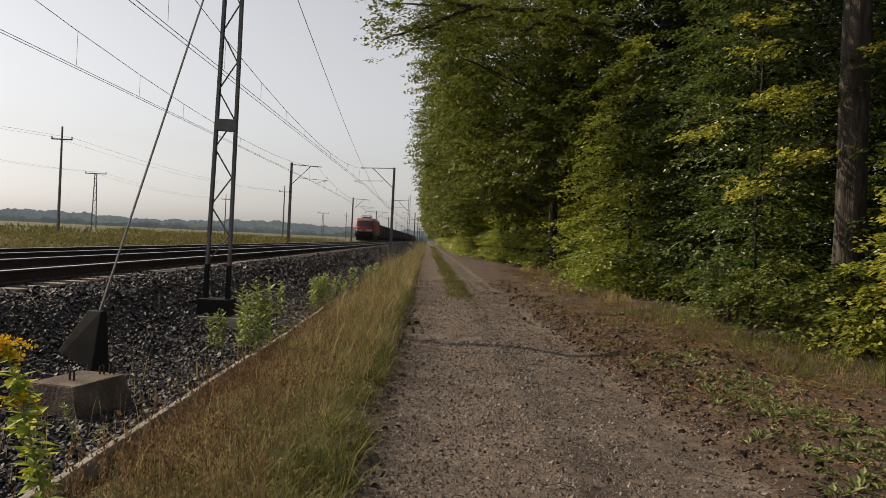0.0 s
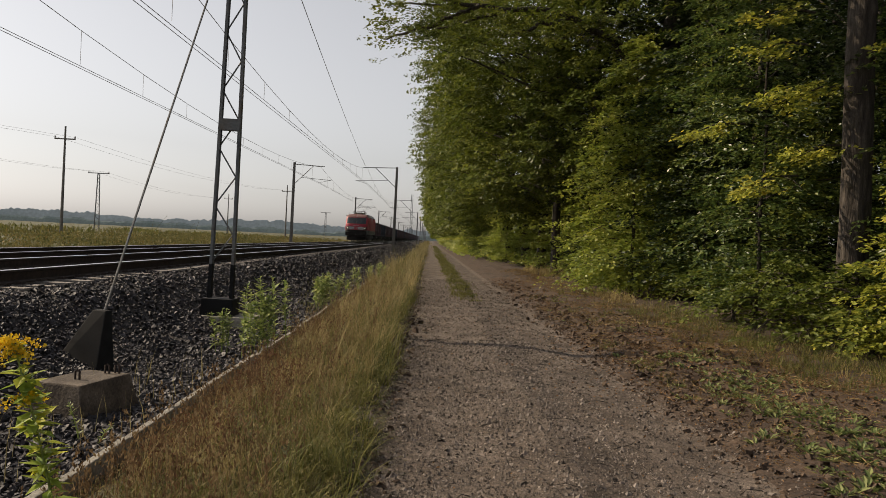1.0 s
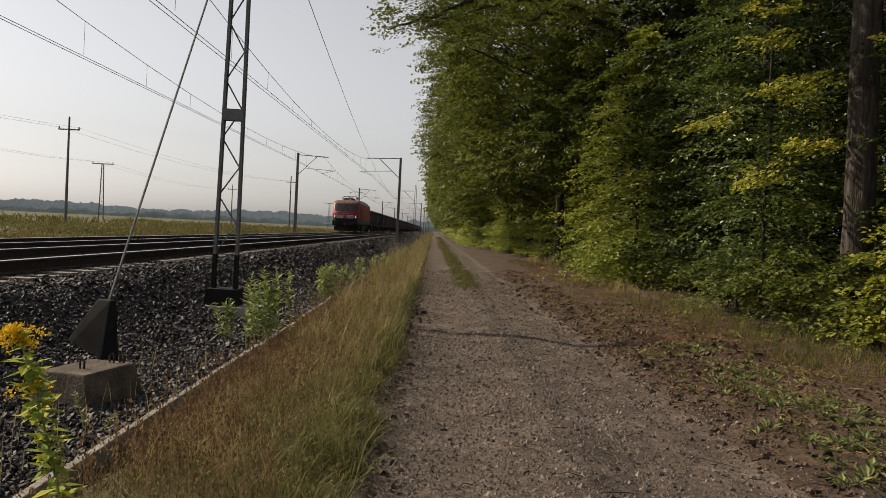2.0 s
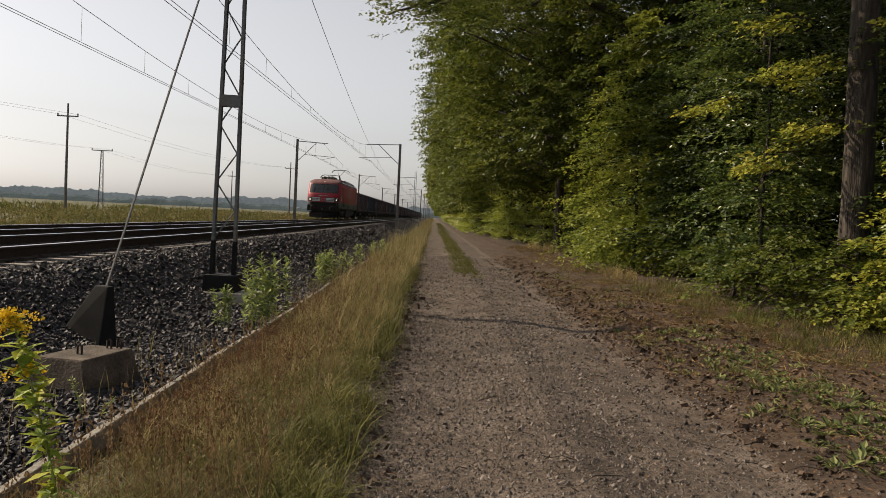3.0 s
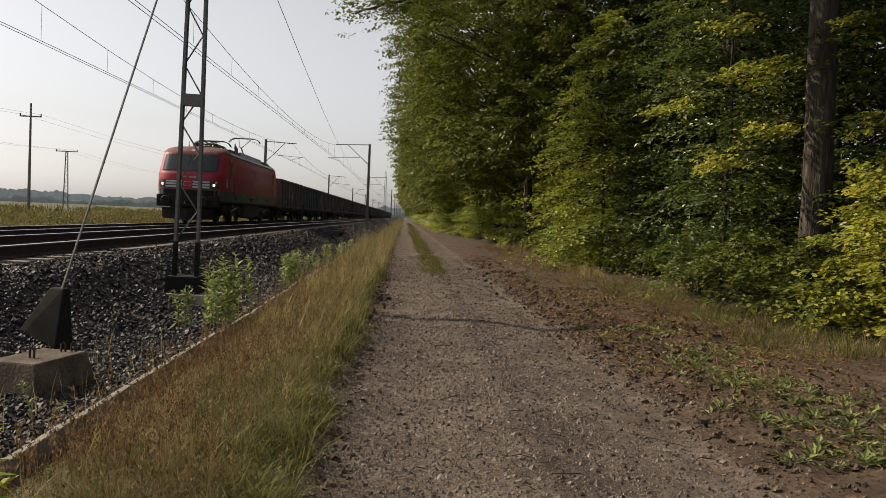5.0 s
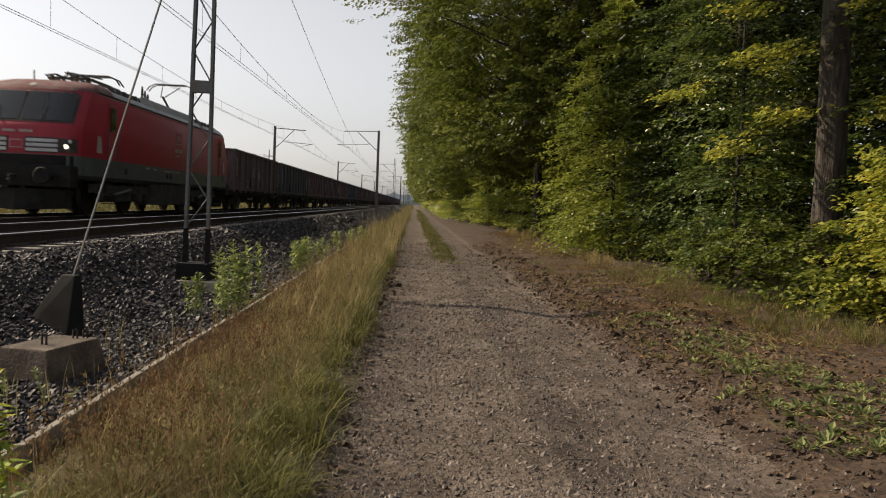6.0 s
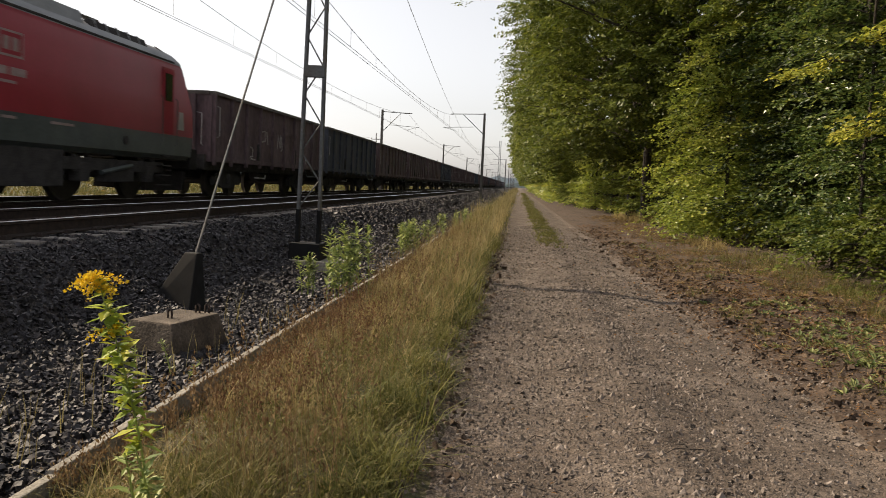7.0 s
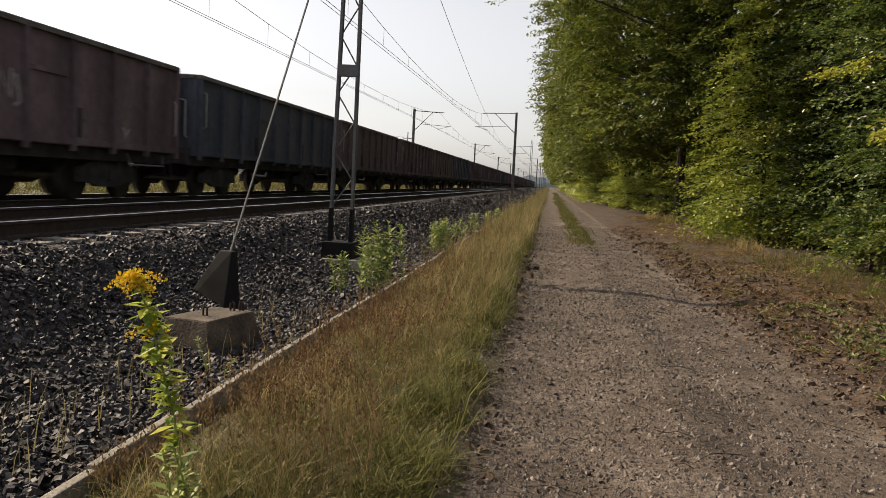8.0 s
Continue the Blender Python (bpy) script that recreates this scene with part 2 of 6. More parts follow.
class Shape:
    """Collects vertices and faces for one mesh."""

    def __init__(self):
        self.v, self.f = [], []

    def add(self, verts, faces):
        k = len(self.v)
        self.v += [tuple(p) for p in verts]
        self.f += [tuple(i + k for i in q) for q in faces]
        return self

    def box(self, x0, x1, y0, y1, z0, z1, top=None, m=None):
        """A box; top = (dx, dy) draws its upper face in on every side."""
        dx, dy = top or (0, 0)
        p = [(x0, y0, z0), (x1, y0, z0), (x1, y1, z0), (x0, y1, z0),
             (x0 + dx, y0 + dy, z1), (x1 - dx, y0 + dy, z1), (x1 - dx, y1 - dy, z1), (x0 + dx, y1 - dy, z1)]
        if m:
            p = [m @ Vector(q) for q in p]
        return self.add(p, [(3, 2, 1, 0), (4, 5, 6, 7), (0, 1, 5, 4), (1, 2, 6, 5), (2, 3, 7, 6), (3, 0, 4, 7)])

    def tube(self, path, r, n=6, r1=None):
        """A round bar along a path of points, tapering from r to r1."""
        path = [Vector(p) for p in path]
        rings = []
        for i, p in enumerate(path):
            way = (path[min(i + 1, len(path) - 1)] - path[max(i - 1, 0)]).normalized()
            side = way.cross(Vector((0, 0, 1)) if abs(way.z) < 0.9 else Vector((1, 0, 0))).normalized()
            up = side.cross(way)
            q = r if r1 is None else r + (r1 - r) * i / (len(path) - 1)
            rings.append([p + (side * math.cos(a) + up * math.sin(a)) * q for a in [2 * math.pi * j / n for j in range(n)]])
        k = len(path)
        faces = [(i * n + j, i * n + (j + 1) % n, (i + 1) * n + (j + 1) % n, (i + 1) * n + j) for i in range(k - 1) for j in range(n)]
        faces += [tuple(range(n - 1, -1, -1)), tuple(range((k - 1) * n, k * n))]
        return self.add([p for ring in rings for p in ring], faces)

    def disc(self, x0, x1, y, z, r, n=20):
        """A round slab with its axis along x."""
        return self.tube([(x0, y, z), (x1, y, z)], r, n)

    def run(self, profile, y0, y1, closed=True):
        """A profile of (x, z) drawn out along y."""
        k = len(profile)
        faces = [(i, (i + 1) % k, k + (i + 1) % k, k + i) for i in range(k if closed else k - 1)]
        if closed:
            faces += [tuple(range(k - 1, -1, -1)), tuple(range(k, 2 * k))]
        return self.add([(x, y0, z) for x, z in profile] + [(x, y1, z) for x, z in profile], faces)

    def mesh(self, name, mat, smooth=False, bevel=0.0):
        me = bpy.data.meshes.new(name)
        me.from_pydata(self.v, [], self.f)
        bm = bmesh.new()
        bm.from_mesh(me)
        bmesh.ops.recalc_face_normals(bm, faces=bm.faces)
        if bevel:
            bmesh.ops.bevel(bm, geom=[e for e in bm.edges if len(e.link_faces) == 2 and e.calc_face_angle(0) > 0.5], offset=bevel,
                            offset_type="OFFSET", segments=2, profile=0.6, affect="EDGES", clamp_overlap=True)
        bm.to_mesh(me)
        bm.free()
        if smooth:
            me.polygons.foreach_set("use_smooth", [True] * len(me.polygons))
            me.set_sharp_from_angle(angle=0.6)
        me.materials.append(mat)
        return me


def part(name, shape, mat, parent=None, label="", smooth=False, bevel=0.0, at=None):
    """One mesh object from a Shape (or a ready mesh), under its thing or part."""
    me = shape if isinstance(shape, bpy.types.Mesh) else shape.mesh(name, mat, smooth, bevel)
    ob = new(name, me)
    if parent:
        ob.parent = parent
    if at is not None:
        ob.matrix_basis = at
    if label:
        ob["label"] = label
    return ob


def quick_mesh(name, verts, faces, mat, smooth=False):
    """A mesh from arrays of vertices (n, 3) and of faces with equal corner counts (m, k)."""
    verts, faces = np.asarray(verts, np.float32), np.asarray(faces, np.int32)
    m, k = faces.shape
    me = bpy.data.meshes.new(name)
    me.vertices.add(len(verts))
    me.vertices.foreach_set("co", verts.ravel())
    me.loops.add(m * k)
    me.loops.foreach_set("vertex_index", faces.ravel())
    me.polygons.add(m)
    me.polygons.foreach_set("loop_start", np.arange(0, m * k, k, dtype=np.int32))
    me.polygons.foreach_set("loop_total", np.full(m, k, np.int32))
    me.polygons.foreach_set("use_smooth", np.full(m, bool(smooth)))
    me.materials.append(mat)
    me.update(calc_edges=True)
    me.validate()
    return me


# ---- lie of the land ----
NEAR_X, FAR_X = -6.1, -10.3             # centre lines of the two tracks
NEAR_Z, FAR_Z = 0.88, 0.77              # tops of their rails
PROFILE = [(-3000, -2.0), (-400, 0.0), (-60, 0.25), (-17.0, 0.30), (-14.2, 0.22), (-12.9, 0.30), (-12.1, 0.56), (-8.3, 0.57), (-7.6, 0.63),
           (-4.75, 0.675), (-4.4, 0.56), (-3.75, 0.16), (-3.2, -0.04), (-2.5, -0.05), (-2.09, -0.03), (-2.0, 0.0), (-1.2, 0.06), (-0.55, 0.05), (-0.35, 0.0), (0.3, -0.03), (0.9, 0.02),
           (1.5, 0.02), (2.1, -0.04), (2.8, 0.06), (3.8, 0.10), (5.5, 0.12), (9.0, 0.15), (40.0, 0.3), (3000, 0.3)]


def ground_z(x):
    return float(np.interp(x, [p[0] for p in PROFILE], [p[1] for p in PROFILE]))


LUMP_X, LUMP_H = (-2.2, -0.6, -0.2, 2.2, 2.6, 4.4, 5.0), (0.03, 0.03, 0.018, 0.018, 0.07, 0.07, 0.05)


def bumps(x, y):
    """Unevenness of the soil, coarser where it was turned."""
    return float(np.interp(x, LUMP_X, LUMP_H)) * (noise.noise((x * 1.3, y * 1.1, 0.3)) + 0.6 * noise.noise((x * 4, y * 4, 2.0)) + 0.2 * noise.noise((x * 9, y * 9, 5.0)))


def strip(name, x0, x1, mat, label, nx=10, lumps=0.0, category="ground", ys=None, lift=0.0):
    """A sheet of ground between two lines along the railway, finer near the viewer."""
    xs = sorted({*np.linspace(x0, x1, nx), *[p[0] for p in PROFILE if x0 < p[0] < x1]})
    ys = ys if ys is not None else np.concatenate([np.linspace(-60, 1, 8), np.arange(1.2, 16, 0.12), np.arange(16, 45, 0.5), np.geomspace(45, 3000, 40)])
    verts = []
    for y in ys:
        for x in xs:
            z = ground_z(x) + lift
            if lumps and 0 < y < 60:
                z += bumps(x, y)
            verts.append((x, y, z))
    n = len(xs)
    faces = [(j * n + i, j * n + i + 1, (j + 1) * n + i + 1, (j + 1) * n + i) for j in range(len(ys) - 1) for i in range(n - 1)]
    ob = new(name, quick_mesh(name, verts, faces, mat, True))
    return tagged(ob, label, category, kind="structure")


YS_BED = np.concatenate([np.linspace(-60, 1, 8), np.arange(1.5, 40, 0.5), np.geomspace(40, 3000, 40)])
strip("ground_meadow", -3000, -12.9, M_FIELD, "flat meadow and crop fields reaching to the horizon", 30, ys=YS_BED)
strip("ground_ballast", -12.9, -2.09, M_BED, "dark ballast bank that carries two railway tracks", 30, 0.03, "ballast")
strip("ground_verge", -2.09, -0.35, M_VERGE, "grassy earth verge between kerb and cart track", 14, 0.03, "verge")
strip("path", -0.35, 2.3, M_GRAVEL, "gravel cart track with wheel ruts along the railway", 40, 0.018, "path")
strip("ground_soil", 2.3, 4.6, M_SOIL, "churned brown soil beside the cart track", 34, 0.07, "soil")
strip("ground_forest", 4.6, 3000, M_SOIL, "shaded forest floor of earth and litter", 24, 0.05, "forest floor")

# concrete kerb along the foot of the ballast
kerb = tagged(new("kerb"), "long low weathered concrete edging at the ballast's foot", "kerb", kind="structure")
kerb_mesh = Shape().box(-0.025, 0.025, 0.006, 0.994, -0.35, 0.0).mesh("kerb_slab", M_CONCRETE, bevel=0.008)
for i in range(150):
    part("slab", kerb_mesh, None, kerb, at=pose(-2.02 + random.uniform(-0.01, 0.01), 0.5 + i, 0.10 + random.uniform(-0.012, 0.012), random.uniform(-0.4, 0.4), random.uniform(-3, 3), random.uniform(-0.5, 0.5)))
part("far_edging", Shape().box(-2.05, -2.0, 150.5, 900, -0.2, 0.10), M_CONCRETE, kerb)

# ---- railway tracks ----
RAIL = [(-0.075, -0.172), (0.075, -0.172), (0.075, -0.16), (0.012, -0.14), (0.012, -0.045), (0.036, -0.032), (0.036, -0.004), (-0.036, -0.004), (-0.036, -0.032), (-0.012, -0.045), (-0.012, -0.14), (-0.075, -0.16)]
sleeper_shape = Shape().box(-1.3, 1.3, -0.14, 0.14, -0.36, -0.175, (0.03, 0.025))
sleeper_mesh = sleeper_shape.mesh("sleeper", M_SLEEPER)
clip_shape = Shape()
for sx in (-1, 1):
    for s2 in (-1, 1):
        clip_shape.box(sx * 0.755 + s2 * 0.11 - 0.045, sx * 0.755 + s2 * 0.11 + 0.045, -0.06, 0.06, -0.178, -0.135, (0.015, 0.015))
clip_mesh = clip_shape.mesh("rail_clips", M_RUST)


def railway(x, z, first, count, label):
    track = tagged(new("railway_track"), label, "railway track", "parallel railway tracks", "structure")
    for sx in (-0.755, 0.755):
        rail = part("rail", Shape().run([(x + sx + a, z + b) for a, b in RAIL], -60, 2500), M_RUST, track, "rusty steel rail with a worn bright head")
        part("rail_head", Shape().run([(x + sx - 0.034, z - 0.004), (x + sx + 0.034, z - 0.004), (x + sx + 0.027, z), (x + sx - 0.027, z)], -60, 2500), M_RAILTOP, rail)
    for i in range(count):
        s = part("sleeper", sleeper_mesh, None, track, at=pose(x + random.uniform(-0.02, 0.02), first + 0.6 * i, z + random.uniform(-0.008, 0.004), 0, 0, random.uniform(-0.5, 0.5)))
        if i < 60:
            part("rail_clips", clip_mesh, None, s)
    return track


railway(NEAR_X, NEAR_Z, 0.3, 280, "nearer railway track on concrete sleepers in dark ballast")
railway(FAR_X, FAR_Z, 6.3, 140, "farther railway track that carries the freight train")

# ---- overhead line ----


def anchor_mast(x, y):
    """The tall lattice mast beside the track, with its black foot and footing."""
    mast = tagged(new("catenary_mast"), "tall grey lattice steel catenary mast on a black-tarred foot", "catenary mast", "catenary masts")
    mast.matrix_basis = pose(x, y, 0, 0, 0.6, 0)
    z0, z1, w0, w1 = 0.36, 8.6, 0.31, 0.17
    width = lambda z: w0 + (w1 - w0) * (z - z0) / (z1 - z0)
    for s in (-1, 1):
        leg = Shape()
        ring = [(0.0, -0.055), (0.046, -0.055), (0.046, 0.055), (0.0, 0.055), (0.0, 0.045), (0.036, 0.045), (0.036, -0.045), (0.0, -0.045)]
        k = len(ring)
        leg.add([(s * (w0 / 2 + a), b, 0.95) for a, b in ring] + [(s * (w1 / 2 + a), b, z1) for a, b in ring], [(i, (i + 1) % k, k + (i + 1) % k, k + i) for i in range(k)])
        part("leg", leg, M_STEEL, mast)
        part("tarred_leg_foot", Shape().box(s * w0 / 2 - (0.005 if s > 0 else 0.05), s * w0 / 2 + (0.05 if s > 0 else 0.005), -0.06, 0.06, z0, 0.95), M_TAR, mast, "black-tarred lower end of the leg")
    z, side = 1.02, -1
    while z < z1 - 0.4:
        a, b = (side * width(z) / 2, 0, z), (-side * width(z + 0.42) / 2, 0, z + 0.42)
        part("diagonal_brace", Shape().tube([a, b], 0.013, 6), M_STEEL, mast)
        z, side = z + 0.42 + (0.10 if side > 0 else 0.0), -side
    part("joint_plate", Shape().box(-width(3.2) / 2 - 0.04, width(3.2) / 2 + 0.04, -0.064, 0.064, 3.13, 3.32), M_STEEL, mast, bevel=0.004)
    part("foot_box", Shape().box(-0.27, 0.27, -0.24, 0.24, 0.13, 0.40, (0.02, 0.02)), M_TAR, mast, "black-tarred mast foot", bevel=0.012)
    part("footing", Shape().box(-0.34, 0.66, -0.36, 0.34, -0.4, 0.13, (0.015, 0.015)), M_CONCRETE, mast, "weathered concrete footing", bevel=0.015)
    return mast


MAST_X, MAST_Y = -3.45, 13.5
anchor_mast(MAST_X, MAST_Y)


def insulator(x, y, z, way, n=4):
    s = Shape()
    way = Vector(way).normalized()
    for i in range(n):
        p = Vector((x, y, z)) + way * 0.07 * i
        s.tube([p, p + way * 0.025], 0.05, 10, 0.03)
    return s


def arm_mast(x, y, side, lattice_kind=False):
    """A slim mast with a cantilever towards its own track; side: +1 reaches to the right."""
    rail_z = NEAR_Z if side < 0 else FAR_Z
    g = ground_z(x)
    top = 7.85
    track = NEAR_X if side < 0 else FAR_X
    reach = abs(track - x)
    mast = tagged(new("catenary_mast"), "slim dark catenary mast with a tubular cantilever arm" if not lattice_kind else "slim lattice catenary mast with a cantilever arm", "catenary mast", "catenary masts")
    mast.matrix_basis = pose(x, y, g)
    t = top - g
    if lattice_kind:
        s = Shape()
        for sx in (-1, 1):
            s.add([(sx * 0.17 - 0.03, -0.05, 0), (sx * 0.17 + 0.03, -0.05, 0), (sx * 0.17 + 0.03, 0.05, 0), (sx * 0.17 - 0.03, 0.05, 0),
                   (sx * 0.12 - 0.03, -0.05, t + 1), (sx * 0.12 + 0.03, -0.05, t + 1), (sx * 0.12 + 0.03, 0.05, t + 1), (sx * 0.12 - 0.03, 0.05, t + 1)],
                  [(3, 2, 1, 0), (4, 5, 6, 7), (0, 1, 5, 4), (1, 2, 6, 5), (2, 3, 7, 6), (3, 0, 4, 7)])
        for i in range(18):
            q = 1 if i % 2 else -1
            s.tube([(q * 0.15, 0, 0.3 + 0.45 * i), (-q * 0.15, 0, 0.75 + 0.45 * i)], 0.015, 5)
        part("post", s, M_STEEL, mast)
    else:
        part("post", Shape().box(-0.13, 0.13, -0.12, 0.12, 0, t + 0.1, (0.03, 0.03)), M_POST, mast, bevel=0.01)
    part("footing", Shape().box(-0.3, 0.3, -0.3, 0.3, -0.3, 0.18), M_CONCRETE, mast)
    zc = rail_z + 6.9 - g
    part("top_tube", Shape().tube([(0, 0, zc + 0.1), (side * (reach + 0.35), 0, zc)], 0.035, 8), M_STEEL, mast)
    part("strut", Shape().tube([(0, 0, zc - 1.75), (side * reach * 0.72, 0, zc + 0.02)], 0.03, 8), M_STEEL, mast)
    part("registration_arm", Shape().tube([(side * reach * 0.3, 0, zc - 1.08), (side * (reach + 1.0), 0, zc - 1.22)], 0.022, 6), M_STEEL, mast)
    part("steady_arm", Shape().tube([(side * (reach + 0.95), 0, zc - 1.2), (side * (reach - 0.2), 0, zc - 1.5)], 0.015, 6), M_STEEL, mast)
    part("insulator", insulator(side * 0.18, 0, zc - 1.55, (side, 0, 0.8)), M_PORCELAIN, mast)
    return mast


SPAN = 61.5
for k in range(9):
    y = 75.0 + SPAN * k
    arm_mast(-3.4, y, -1, k == 1)
    arm_mast(-12.7, y, 1)


def catenary(x, rail_z, label, y0, y1, sag=1.35, twin=True):
    """Contact wires, the sagging messenger above them and the droppers between."""
    line = tagged(new("overhead_wires"), label, "overhead wires", "overhead wires")
    zc, zm = rail_z + 5.25, rail_z + 6.85
    for dx in ((-0.08, 0.08) if twin else (0,)):
        part("contact_wire", Shape().tube([(x + dx + 0.25 * (-1) ** i, y0 + SPAN * i, zc) for i in range(int((y1 - y0) / SPAN) + 1)], 0.009, 5), M_WIRE, line)
    pts = []
    n = 12
    for i in range(int((y1 - y0) / SPAN)):
        for j in range(n):
            u = j / n
            y = y0 + SPAN * (i + u)
            z = zm - sag * 4 * u * (1 - u)
            pts.append((x, y, z))
            if j and y < 330:
                part("dropper", Shape().tube([(x, y, z), (x, y, zc)], 0.006, 4), M_WIRE, line)
    part("messenger_wire", Shape().tube(pts, 0.010, 5), M_WIRE, line)


catenary(NEAR_X, NEAR_Z, "twin contact wires and messenger over the nearer track", 75 - 2 * SPAN, 75 + 9 * SPAN)
catenary(FAR_X, FAR_Z, "twin contact wires and messenger over the farther track", 75 - 2 * SPAN, 75 + 9 * SPAN, 1.15)

# anchored end of a wire, from the lattice mast to the next cantilever
tail = tagged(new("anchor_wire"), "single wire strained from lattice mast to cantilever", "wire", "overhead wires")
tail_top, tail_end = Vector((MAST_X + 0.22, MAST_Y, 7.4)), Vector((-6.2, 75, 7.8))
part("strand", Shape().tube([tail_top.lerp(tail_end, i / 12) - Vector((0, 0, 0.25 * 4 * i / 12 * (1 - i / 12))) for i in range(13)], 0.010, 5), M_WIRE, tail)

# guy wire with its anchor block and the tarred wedge over the turnbuckle
guy = tagged(new("guy_wire"), "thin steel guy strained from anchor to lattice mast", "guy wire")
guy_foot, guy_top = Vector((-3.38, 8.55, 0.66)), Vector((-3.27, MAST_Y - 0.08, 7.3))
part("rope", Shape().tube([guy_foot - (guy_top - guy_foot) * 0.005, guy_top], 0.014, 6), M_STEEL, guy)
mid = guy_foot.lerp(guy_top, 0.62)
part("insulator", Shape().tube([mid, mid + (guy_top - guy_foot).normalized() * 0.16], 0.055, 10), M_PORCELAIN, guy)

block = tagged(new("anchor_block"), "weathered concrete anchor block with rusty lifting loops", "concrete block")
block.matrix_basis = pose(-2.87, 6.93, 0.0, 0, 0, -13)
part("concrete_body", Shape().box(-0.37, 0.28, -0.44, 0.44, -0.25, 0.225, (0.11, 0.10)), M_BLOCK, block, bevel=0.015)
for px, py in ((-0.02, -0.12), (0.08, 0.28), (0.01, 0.24)):
    part("lifting_loop", Shape().tube([(px - 0.02, py, 0.22), (px - 0.02, py, 0.29), (px, py, 0.305), (px + 0.02, py, 0.29), (px + 0.02, py, 0.22)], 0.009, 6), M_RUST, block)

wedge = tagged(new("anchor_wedge"), "black-tarred wedge-shaped guard over the guy anchor", "anchor guard")
part("plate", Shape().add([(-3.97, 8.46, -0.10), (-3.36, 8.29, -0.10), (-3.24, 8.50, -0.10), (-3.82, 8.70, -0.10), (-3.50, 8.52, 0.63), (-3.34, 8.46, 0.63), (-3.31, 8.55, 0.63), (-3.46, 8.62, 0.63)],
                          [(3, 2, 1, 0), (4, 5, 6, 7), (0, 1, 5, 4), (1, 2, 6, 5), (2, 3, 7, 6), (3, 0, 4, 7)]), M_TAR, wedge, bevel=0.012)

# ---- far poles and the rim of the plain ----


def power_pole(x, y, top, base, lattice_kind):
    pole = tagged(new("power_pole"), "lattice steel power pole in the fields" if lattice_kind else "plain power pole with a crossarm in the fields", "power pole", "power poles")
    pole.matrix_basis = pose(x, y, base)
    h = top - base
    if lattice_kind:
        s = Shape()
        for sx in (-1, 1):
            s.add([(sx * 0.45 - 0.06, -0.1, 0), (sx * 0.45 + 0.06, -0.1, 0), (sx * 0.45 + 0.06, 0.1, 0), (sx * 0.45 - 0.06, 0.1, 0),
                   (sx * 0.16 - 0.05, -0.1, h), (sx * 0.16 + 0.05, -0.1, h), (sx * 0.16 + 0.05, 0.1, h), (sx * 0.16 - 0.05, 0.1, h)],
                  [(3, 2, 1, 0), (4, 5, 6, 7), (0, 1, 5, 4), (1, 2, 6, 5), (2, 3, 7, 6), (3, 0, 4, 7)])
        for i in range(16):
            q, u = (1 if i % 2 else -1), i / 16
            w0, w1 = 0.45 - 0.29 * u, 0.45 - 0.29 * (u + 1 / 16)
            s.tube([(q * w0, 0, h * u), (-q * w1, 0, h * (u + 1 / 16))], 0.035, 4)
        part("post", s, M_STEEL, pole)
        part("crossarm", Shape().box(-1.9, 1.9, -0.08, 0.08, h - 0.15, h), M_STEEL, pole)
    else:
        part("post", Shape().tube([(0, 0, 0), (0, 0, h + 1.4)], 0.19, 8, 0.10), M_POST, pole)
        part("crossarm", Shape().box(-1.15, 1.15, -0.08, 0.08, h - 0.08, h + 0.05), M_POST, pole)
    for sx in (-1, 1):
        part("insulator", Shape().tube([(sx * (1.8 if lattice_kind else 1.1), 0, h), (sx * (1.8 if lattice_kind else 1.1), 0, h + 0.3)], 0.07, 6), M_PORCELAIN, pole)
    return pole


POLES = [(-0.4455, 0.1001, 92, False), (-0.4030, 0.0612, 150, True), (-0.176, 0.050, 185, False), (-0.246, 0.0375, 230, False), (-0.128, 0.027, 300, True), (-0.100, 0.0245, 360, False)]
for rx, rz, y, kind in POLES:
    power_pole(rx * y, y, 1.5 + rz * y, 0.2, kind)
wires = tagged(new("power_line"), "thin slack power wires across the fields", "power line")
for (ra, za, ya, _), (rb, zb, yb, _) in ((POLES[0], POLES[2]), (POLES[1], POLES[3])):
    a, b = Vector((ra * ya, ya, 1.7 + za * ya)), Vector((rb * yb, yb, 1.7 + zb * yb))
    for d in (-1.1, 1.1):
        u = [(a.lerp(b, i / 10 * 2.0 - 0.999) + Vector((d, 0, 0))) for i in range(11)]
        part("strand", Shape().tube([p - Vector((0, 0, 1.2 * 4 * ((i / 10 * 2) % 1) * (1 - (i / 10 * 2) % 1))) for i, p in enumerate(u)], 0.010, 4), M_WIRE, wires)


def tree_belt(name, y, x0, x1, low, high, step, mat, label, seed):
    """A far line of woods with an uneven top, as a thick ridge."""
    xs = np.arange(x0, x1, step)
    v = []
    for x in xs:
        h = low + (high - low) * max(0.0, 0.5 + 0.5 * noise.noise((x * 0.004, seed, 0)) + 0.35 * noise.noise((x * 0.03, seed, 1)) + 0.25 * noise.noise((x * 0.12, seed, 2)))
        v += [(x, y, -4), (x, y + 1, h * 0.7), (x, y + 2, h), (x, y + 60, -4)]
    f = [(4 * i + j, 4 * i + 4 + j, 4 * i + 5 + j, 4 * i + 1 + j) for i in range(len(xs) - 1) for j in range(3)]
    return tagged(new(name, quick_mesh(name, v, f, mat, False)), label, "tree line", kind="structure")


tree_belt("backdrop_hills", 1900, -2200, 400, 14, 32, 3, M_HILL, "wooded ridge on the horizon, coloured pale bluish for haze", 3.1)
tree_belt("backdrop_woods", 1250, -900, 60, 2.0, 12, 1.2, M_HILL2, "line of trees along the fields, coloured pale for haze", 8.7)

